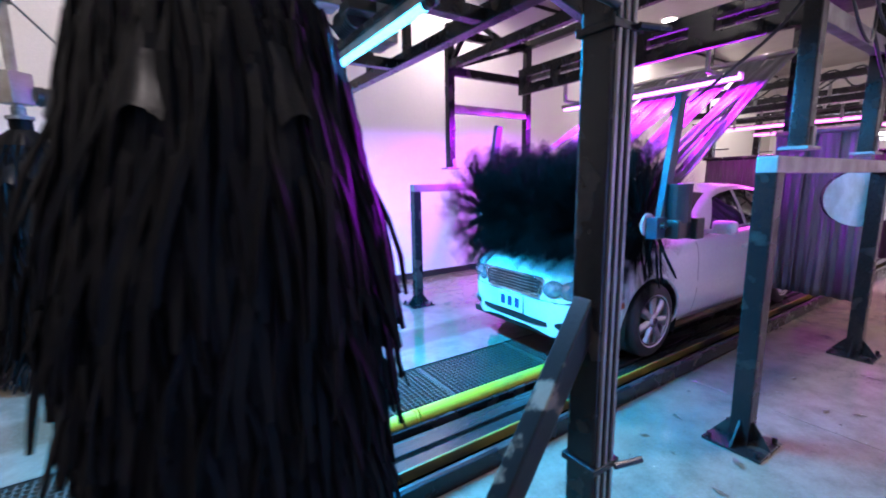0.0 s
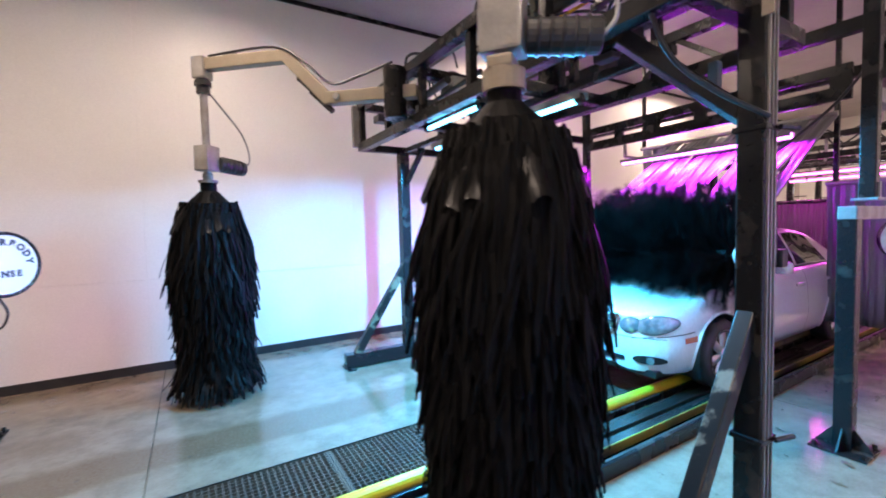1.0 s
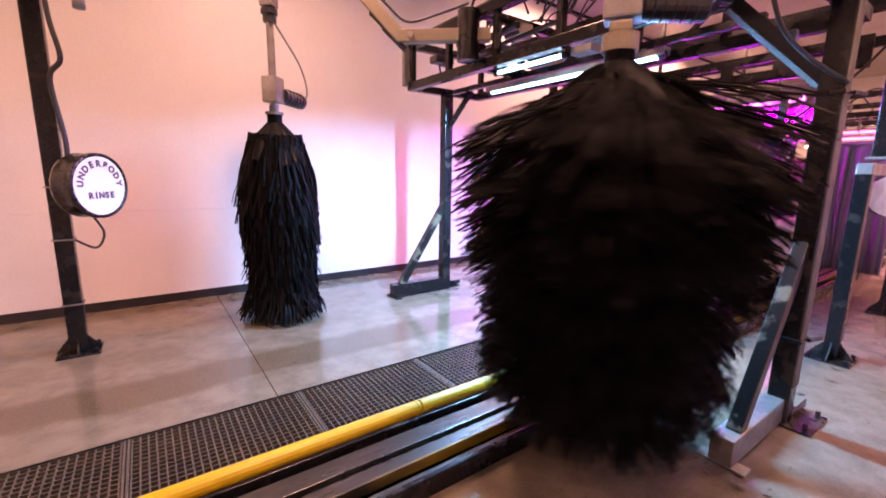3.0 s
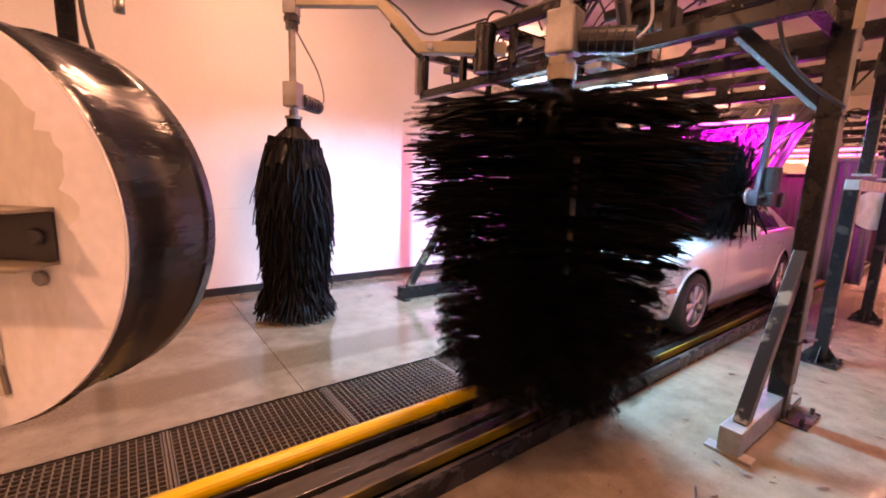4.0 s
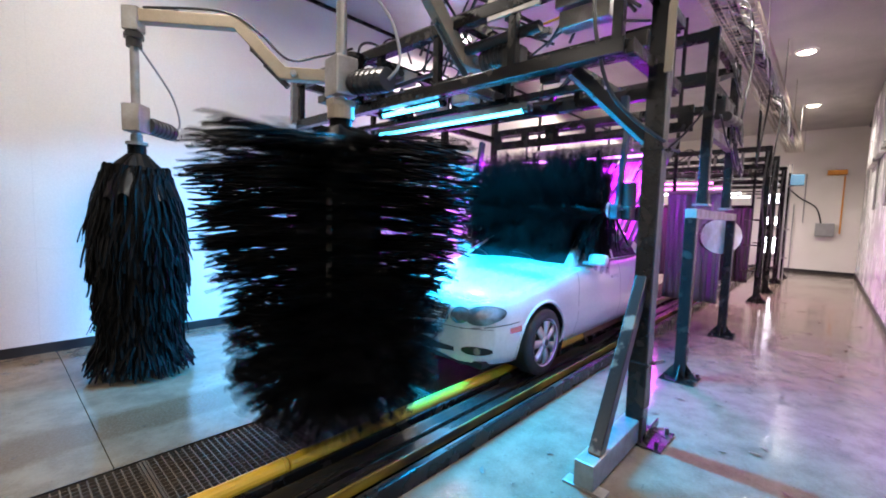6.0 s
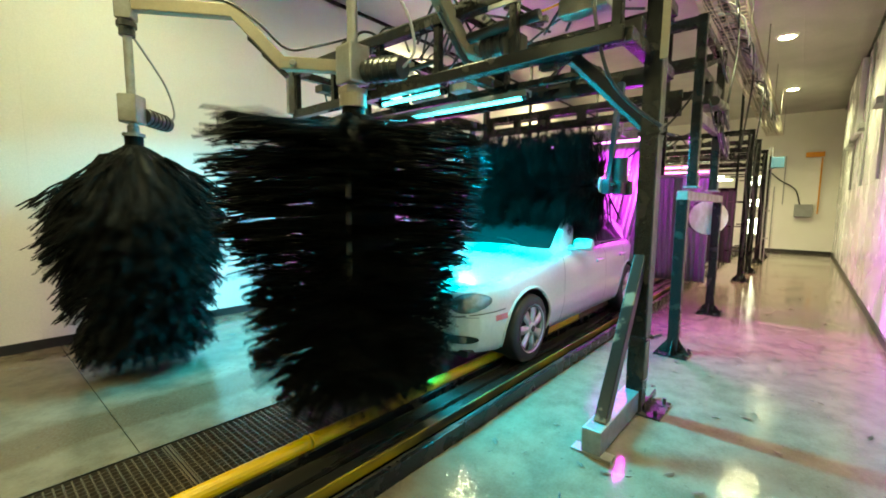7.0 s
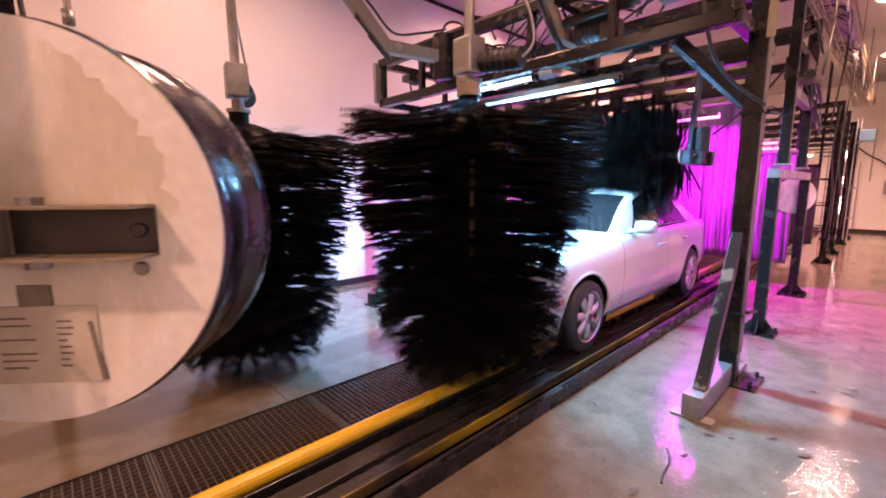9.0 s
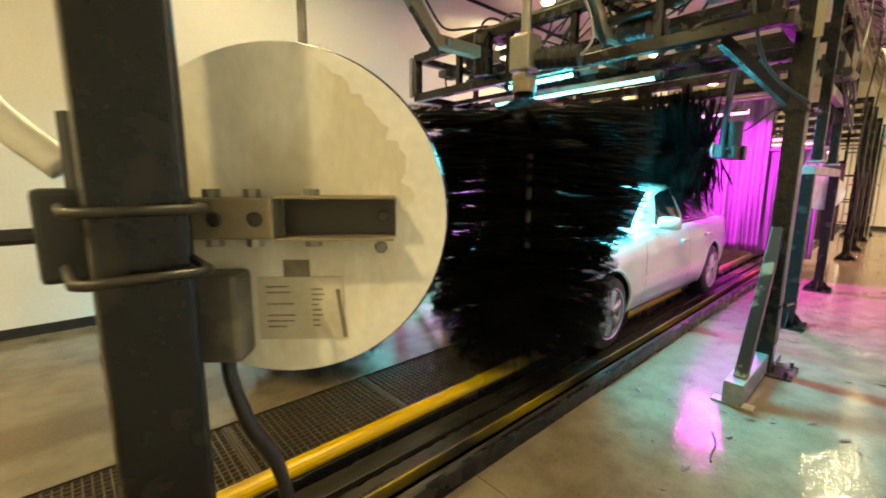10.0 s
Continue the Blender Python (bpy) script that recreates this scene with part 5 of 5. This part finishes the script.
def round_sign(name, label, at, yaw, text=True, R=0.282, T=0.2):
    """A drum sign; local z is the way its face looks."""
    m = pose(*at) @ pose(0, 0, 0, 90, 0, yaw + 90)
    t = thing(name, label, "sign", m, "round wash signs")
    bm = bmesh.new()
    prof = [(R, -T / 2), (R + 0.004, -T / 2 + 0.01), (R, -T / 2 + 0.035), (R, T / 2 - 0.05), (R + 0.006, T / 2 - 0.045), (R + 0.006, T / 2 - 0.004), (R - 0.012, T / 2), (R - 0.02, T / 2 - 0.008)]
    n = 72
    rings = [[bm.verts.new((r * math.cos(2 * math.pi * k / n), r * math.sin(2 * math.pi * k / n), z)) for r, z in prof] for k in range(n)]
    for k in range(n):
        a, b = rings[k], rings[(k + 1) % n]
        for i in range(len(prof) - 1):
            bm.faces.new((a[i], b[i], b[i + 1], a[i + 1]))
    part("rim", bm, M["drum"], t, "glossy black drum rim", True)
    solid("back", M["white"], t, lambda b: cyl(b, (0, 0, -T / 2 + 0.002), (0, 0, -T / 2 - 0.004), R - 0.001, 72), "stained white sheet metal back")
    f = solid("face", M["signglow"], t, lambda b: cyl(b, (0, 0, T / 2 - 0.012), (0, 0, T / 2 - 0.008), R - 0.014, 72), "pale lit sign face")
    if text:
        arc_text(f, "UNDERBODY", R * 0.69, 0.068, -84, 21, T / 2 - 0.006)
        for i, ch in enumerate("RINSE"):
            letter(f, ch, -0.094 + 0.047 * i, -0.075, 0, 0.066, T / 2 - 0.006)
    return t


M["print_dark"] = mat("dark_lettering", (0.05, 0.05, 0.07), 0.5, 0.0, (0.07, 0.07, 0.09), 10, 60, 0.0, 0.4)


def sign_posts():
    # far post with the lit sign
    t = thing("sign_post", "black square post with coiled hose beside the wall", "post", group="sign posts")
    x, y = -5.17, 3.63
    beam_part("post", M["black"], t, (x, y, 0), (x, y, 3.2), 0.12, 0.12, 0.01)
    solid("foot", M["black"], t, lambda bm: foot_plate(bm, x, y, 0.19))
    for z in (0.42, 0.95, 1.36):
        box_part("clamp", M["grey"], t, (x, y, z), (0.14, 0.14, 0.012), 0.002)
    cable_part("hose", M["cable"], t, [(x + 0.08, y - 0.06, 3.1), (x + 0.1, y - 0.12, 2.6), (x + 0.14, y - 0.14, 2.3), (x + 0.06, y - 0.09, 2.15), (x + 0.1, y - 0.09, 1.7), (x + 0.08, y - 0.08, 1.45)], 0.018)
    cable_part("sign_cable", M["cable"], t, [(x + 0.2, y - 0.1, 1.14), (x + 0.26, y - 0.12, 1.0), (x + 0.2, y - 0.1, 0.88), (x + 0.07, y - 0.07, 0.95)], 0.009)
    beam_part("crossbar", M["black"], t, (x, y, 2.95), (x - 0.1, 0.05, 2.95), 0.1, 0.1)
    solid("spray_pipe", M["grey"], t, lambda bm: (tube(bm, [(x, y - 0.1, 2.78), (x + 0.2, y - 0.45, 2.8), (x + 0.3, y - 0.55, 2.78), (x + 0.31, y - 0.56, 2.62)], 0.022, 10), cyl(bm, (x + 0.31, y - 0.56, 2.55), (x + 0.31, y - 0.56, 2.64), 0.035, 14)), "grey spray pipe with elbow", True)
    beam_part("bracket", M["black"], t, (x, y - 0.05, 1.385), (x + 0.14, y - 0.1, 1.385), 0.05, 0.07)
    round_sign("round_sign", "round lit underbody rinse sign on a black post", (-4.95, 3.50, 1.375), -40, True, 0.245, 0.17)
    # near post with the sign seen from behind
    n = thing("sign_post", "black square post beside the conveyor with hoses and clamps", "post", group="sign posts")
    x, y = NPOST
    beam_part("post", M["black"], n, (x, y, 0), (x, y, 3.2), 0.105, 0.105, 0.01)
    solid("foot", M["black"], n, lambda bm: foot_plate(bm, x, y, 0.19))
    s = round_sign("round_sign", "round sign seen from its stained white back", SIGN, SIGN_YAW, False, 0.285, 0.18)
    T = 0.18
    zb = -T / 2 - 0.004
    # back fittings, in the drum's space: y up, -z away from its face
    def channel(bm):
        for a in (-0.034, 0.034):
            box(bm, (-0.10, a, zb - 0.028), (0.19, 0.005, 0.056), 0.001)
    solid("bracket_channel", M["tan"], s, channel, "open steel channel")
    box_part("channel_web", M["dark"], s, (-0.10, 0, zb - 0.003), (0.19, 0.062, 0.004), 0, "dark channel floor")
    solid("bracket_arm", M["tan"], s, lambda bm: (box(bm, (0.110, 0, zb - 0.035), (0.23, 0.066, 0.055), 0.004), box(bm, (0.226, 0, zb - 0.035), (0.012, 0.16, 0.09), 0.003)), "tan bracket arm")
    for bx in (0.022, 0.085):
        cyl_part("bolt", M["dark"], s, (bx, 0.0, zb - 0.06), (bx, 0.0, zb - 0.068), 0.012, 12)
    for bx in (-0.06, 0.035, 0.10):
        for q in (-1, 1):
            cyl_part("bolt", M["grey"], s, (bx, q * 0.03, zb - 0.035), (bx, q * 0.047, zb - 0.035), 0.014, 8)
    cyl_part("bolt", M["dark"], s, (-0.175, 0.0, zb - 0.006), (-0.175, 0.0, zb - 0.012), 0.01, 12)
    cyl_part("bolt", M["grey"], s, (-0.17, -0.055, zb), (-0.17, -0.055, zb - 0.008), 0.01, 12)
    solid("junction_box", M["boxgrey"], s, lambda bm: box(bm, (0.095, -0.165, zb - 0.035), (0.075, 0.15, 0.065), 0.01), "grey junction box")
    box_part("box_cover", M["greycable"], s, (0.137, -0.165, zb - 0.035), (0.008, 0.158, 0.075), 0.002)
    for q in (-0.062, 0.062):
        cyl_part("screw", M["steel"], s, (0.141, -0.165 + q, zb - 0.035), (0.145, -0.165 + q, zb - 0.035), 0.006, 10)
    lab = box_part("maker_label", M["label"], s, (-0.025, -0.165, zb - 0.0015), (0.15, 0.115, 0.003), 0.0, "worn paper label with unreadable print")
    rnd = random.Random(5)
    for k in range(8):
        if k not in (2, 4):
            wd = rnd.uniform(0.018, 0.05)
            box_part("print_bar", M["print"], lab, (0.035 - wd / 2, -0.125 - 0.0105 * k, zb - 0.0036), (wd, 0.0026, 0.001), 0)
        wd = rnd.uniform(0.010, 0.022)
        box_part("print_bar", M["print"], lab, (-0.045 - wd / 2, -0.13 - 0.0095 * k, zb - 0.0036), (wd, 0.0026, 0.001), 0)
    def peel(bm):
        rr = random.Random(8)
        n, R0 = 46, 0.2835
        last = None
        for k in range(n + 1):
            a = math.pi + radians(-78 + 150 * k / n)
            w = 0.012 + 0.055 * math.sin(math.pi * k / n) ** 0.7 * rr.uniform(0.65, 1.15)
            row = [bm.verts.new((r * math.cos(a), r * math.sin(a), zb - 0.0012)) for r in (R0, R0 - w)]
            if last:
                bm.faces.new((last[0], row[0], row[1], last[1]))
            last = row
    solid("peeled_edge", M["whitebright"], s, peel, "bright bare edge where the coat peeled")
    box_part("patch", M["print"], s, (-0.02, -0.092, zb - 0.002), (0.045, 0.03, 0.003), 0.0, "dark square patch")
    box_part("flaked_edge", M["print"], s, (-0.096, -0.175, zb - 0.002), (0.007, 0.09, 0.003), 0.0, "dark scuff", Matrix.Rotation(radians(-7), 4, "Z"))
    cable_part("sign_cable", M["cable"], s, [(0.095, -0.24, zb - 0.035), (0.09, -0.28, zb - 0.04), (0.06, -0.36, zb - 0.05), (0.02, -0.47, zb - 0.03), (0.01, -0.70, zb), (0.06, -0.9, zb + 0.05)], 0.013)
    for z in (1.36, 1.445):
        solid("u_bolt", M["dark"], n, lambda bm: (tube(bm, [(x - 0.075, y + 0.07, z), (x - 0.072, y - 0.06, z), (x - 0.06, y - 0.073, z), (x + 0.06, y - 0.073, z), (x + 0.072, y - 0.06, z), (x + 0.075, y + 0.07, z)], 0.007, 8, smooth=False)), "steel u-bolt", True)
    # hoses and spray gear on the far side of the post
    solid("hose_valve", M["hub"], n, lambda bm: (box(bm, (x - 0.06, y + 0.16, 1.40), (0.09, 0.09, 0.14), 0.01), cyl(bm, (x - 0.2, y + 0.16, 1.40), (x + 0.0, y + 0.16, 1.40), 0.012, 10), cyl(bm, (x - 0.03, y + 0.14, 1.45), (x - 0.03, y + 0.14, 1.58), 0.035, 14)), "black spray valve")
    solid("riser_pipe", M["greycable"], n, lambda bm: tube(bm, [(x - 0.02, y + 0.14, 1.55), (x - 0.02, y + 0.13, 2.0), (x - 0.01, y + 0.1, 2.9)], 0.022, 12), "pale riser pipe", True)
    solid("branch_pipe", M["whitebright"], n, lambda bm: tube(bm, [(x - 0.06, y + 0.17, 1.5), (x - 0.16, y + 0.2, 1.62), (x - 0.3, y + 0.26, 1.9)], 0.024, 12), "white branch pipe", True)
    cable_part("post_cable", M["cable"], n, [(x + 0.06, y + 0.02, 2.6), (x + 0.062, y + 0.03, 2.0), (x + 0.07, y + 0.05, 1.6), (x + 0.065, y + 0.04, 1.2), (x + 0.062, y + 0.02, 0.6)], 0.01)
    beam_part("lower_pipe", M["steel"], n, (x - 0.02, y + 0.085, 0.25), (x - 0.02, y + 0.085, 1.3), 0.02, 0.02)
    # third sign, further down
    round_sign("round_sign", "round sign on the support frame, back turned", (2.3, 0.15, 1.34), 20, False, 0.235)
    f = thing("floor_hose", "thin black hose lying on the wet floor", "hose")
    cable_part("hose", M["cable"], f, [(-3.0, -0.12, 0.006), (-2.92, -0.1, 0.007), (-2.8, -0.09, 0.006), (-2.68, -0.04, 0.006)], 0.005)


NPOST = (-5.35, 0.056)
SIGN = (-5.08, 0.146, 1.422)
SIGN_YAW = 50.2


def end_fittings():
    t = thing("wall_box", "grey electrical box with conduit on the end wall", "electrical box")
    xe = X1 - 0.02
    solid("box", M["greycable"], t, lambda bm: box(bm, (xe - 0.08, -0.85, 1.4), (0.16, 0.46, 0.42), 0.02))
    cable_part("conduit", M["cable"], t, [(xe - 0.05, -0.75, 1.6), (xe - 0.05, -0.6, 2.1), (xe - 0.04, -0.2, 2.4), (xe - 0.04, 0.1, 2.7)], 0.02)
    o = box_part("orange_sign", M["orange"], None, (xe - 0.02, -1.02, 3.2), (0.03, 0.46, 0.16), 0.006)
    tagged(o, "orange sign board on the white end wall", "sign")
    y = thing("yellow_pipe", "thin yellow pipe running down the end wall", "pipe")
    cyl_part("pipe", M["orange"], y, (xe - 0.03, -1.2, 1.3), (xe - 0.03, -1.2, 3.1), 0.02, 12)
    c = thing("wall_conduit", "grey conduits on the end wall", "pipe")
    for yy, z0, z1 in ((-0.05, 0.1, 2.2), (0.1, 1.0, 2.6), (-0.3, 1.6, 3.2)):
        cyl_part("pipe", M["greycable"], c, (xe - 0.02, yy, z0), (xe - 0.02, yy, z1), 0.015, 10)
    p = thing("wall_pipe", "grey vertical pipes and brackets on the white side wall", "pipe")
    for x, z0, z1 in ((3.8, 1.9, 4.4), (6.2, 1.9, 4.4), (8.6, 1.9, 4.4)):
        cyl_part("pipe", M["greycable"], p, (x, YN + 0.03, z0), (x, YN + 0.03, z1), 0.022, 12)
        box_part("bracket", M["greycable"], p, (x + 0.35, YN + 0.06, 3.0), (0.5, 0.12, 0.1), 0.01)
    h = thing("wall_ledge", "white boxed ledge along the side wall", "ledge", kind="structure")
    box_part("ledge", M["wall2"], h, (9.2, YN + 0.05, 3.75), (3.4, 0.1, 1.5), 0.02)


def debris():
    rnd = random.Random(12)
    bm = bmesh.new()
    for i in range(110):
        x, y = rnd.uniform(-3.5, 7.5), rnd.uniform(-1.5, 0.5)
        s, a = rnd.uniform(0.010, 0.034), rnd.uniform(0, 6.28)
        pts = [(s * 1.6, 0), (s * 0.4, s * 0.7), (-s, s * 0.3), (-s * 1.2, -s * 0.2), (s * 0.3, -s * 0.6)]
        c = bm.verts.new((x, y, 0.012))
        vs = [bm.verts.new((x + p * math.cos(a) - q * math.sin(a), y + p * math.sin(a) + q * math.cos(a), rnd.uniform(0.003, 0.012))) for p, q in pts]
        for k in range(5):
            bm.faces.new((vs[k], vs[(k + 1) % 5], c))
    tagged(part("fallen_leaves", bm, M["leaf"]), "bits of leaf and grit on the wet floor", "litter", kind="stuff")


# ---- build ----
hall()
for lx, ly in LAMPS:
    ceiling_lamp(lx, ly)
conveyor()
gantry_one()
u_frame("support_frame", 0.05, 2.2, 0.02, 1.56)
u_frame("support_frame", -0.1, 2.2, 3.55, 1.42)
gantry_two()
curtain = mist_curtain()
rear_arch(5.65, M["led_c"], 1, MAGENTA, 110.0)
rear_arch(7.2, M["led_c"], 2, MAGENTA, 80.0)
rear_arch(9.4, M["led_w"], 5, (0.95, 0.97, 1.0), 25.0)
rear_arch(11.2, M["led_w"], 6, (0.95, 0.97, 1.0), 25.0)
rear_curtain()
light_column()
cable_tray()
sedan, sedan_wheels = car()
NEAR_P, NEAR_R = (-1.4, 1.25, 0.0), 1.49
FAR_P, FAR_R = (-2.1, 2.4, 0.0), 1.88
near_unit = wrap_unit(NEAR_P, NEAR_R, 0.85, 2.08, "large black foam-strip wrap brush on a cranked swing arm", 1, 1, True)
far_unit = wrap_unit(FAR_P, FAR_R, 1.02, 2.0, "large black foam-strip wrap brush by the white wall", 2)
roller, roll = top_brush()
sign_posts()
end_fittings()
debris()
gratings()


# ---- movement ----
def spin_rows(speed, total=10.0, start=0.0):
    """Rows of (t, angle) for a turn rate given as (t, turns per second) pairs."""
    rows, a, t, dt = [], start, 0.0, 0.1
    while t < total - 1e-6:
        rows.append((round(t, 3), a))
        a += 360 * dt * lerp(speed, t + dt / 2)
        t += dt
    return rows + [(total, a)]


def brush_moves(unit, swing, speed, droop, far):
    t, core, bundles, caps = unit
    base = t.matrix_basis.translation.copy()
    walk(t, [(s, Matrix.Translation(base) @ pose(0, 0, 0, 0, 0, a)) for s, a in swing])
    at = core.location.copy()
    walk(core, [(s, pose(at.x, at.y, at.z, 0, 0, a)) for s, a in spin_rows(speed)])
    for ob, a, z, L, n1, n2, r, low in bundles:
        rows = []
        room = at.z + z - 0.03
        cap = math.degrees(math.asin(min(0.985, room / (L * 1.08)))) + n1 * 2
        for s, d in droop:
            k = d / 82
            dd = min(max(d, low + n1 * 4) + n1 * (2 + 9 * (1 - abs(2 * k - 1))), cap)
            rows.append((s, pose(0, 0, z, 0, 0, a + n2 * 2) @ pose(r, 0, 0, 0, dd, 0)))
        walk(ob, rows)
    for ob, a, z, L, n1, n2 in caps:
        walk(ob, [(s, pose(0, 0, z, 0, 0, a) @ pose(0.05, 0, 0, 0, 9 + 0.27 * d + 7 * n1, 0)) for s, d in droop])


def motions():
    brush_moves(near_unit, ((0, 222.8), (0.6, 219.6), (1.0, 217), (1.6, 217), (2.5, 217), (2.8, 214), (3.3, 206), (3.8, 197), (4.0, 194), (4.5, 186), (5.5, 173), (6.4, 174), (7.5, 177), (8.5, 180), (9.2, 177), (10, 179)),
                ((0, 0.02), (1.3, 0.1), (1.8, 0.6), (2.4, 1.2), (3.2, 1.9), (10, 2.0)),
                ((0, 86), (1.4, 85), (1.8, 74), (2.1, 66), (2.5, 57), (2.8, 38), (3.3, 12), (3.8, 2), (7, 1), (10, 1)), False)
    brush_moves(far_unit, ((0, 138.4), (4, 138.4), (6.2, 138.6), (7.0, 140), (7.5, 143), (8.0, 152), (8.5, 162), (9.0, 170), (9.5, 175), (10, 178)),
                ((0, 0.01), (6.2, 0.02), (6.8, 0.8), (7.3, 1.5), (8.2, 2.0), (10, 2.0)),
                ((0, 84), (6.3, 83), (6.7, 62), (7.0, 42), (7.3, 26), (7.6, 13), (8.0, 4), (8.6, 1), (10, 1)), True)
    walk(roller, [(s, pose(x, 0.93, z)) for s, x, z in ((0, 0.37, 1.19), (1.5, 0.52, 1.28), (3, 0.45, 1.38), (4.5, 0.32, 1.50), (5.5, 0.26, 1.575), (6.5, 0.2, 1.68), (7.5, 0.13, 1.76), (8.5, 0.09, 1.80), (10, 0.06, 1.83))])
    for i, (ob, x, y, z) in enumerate(curtain):
        n = 3 * math.sin(i * 2.3)
        walk(ob, [(s, pose(x, y, z, 0, a + (n if a > 2 else 0), 0)) for s, a in ((0, 58), (3.5, 58), (5.0, 56), (6.2, 47), (7.0, 32), (7.6, 12), (8.0, 1), (8.4, -3), (9.0, 1), (10, 0))])
    walk(roll, [(s, pose(0, 0, 0, 0, -a, 0)) for s, a in spin_rows(((0, 2.1), (10, 2.1)))])
    rows = [(s, 0.64 - 0.269 * s) for s in (0, 2, 4, 6, 8, 10)]
    walk(sedan, [(s, pose(x, 1.775, 0.05)) for s, x in rows])
    for w in sedan_wheels:
        p = w.matrix_basis.translation.copy()
        walk(w, [(s, pose(p.x, p.y, p.z, 0, -math.degrees(0.269 * s / WR) + 10, 0)) for s in range(0, 11)])


motions()
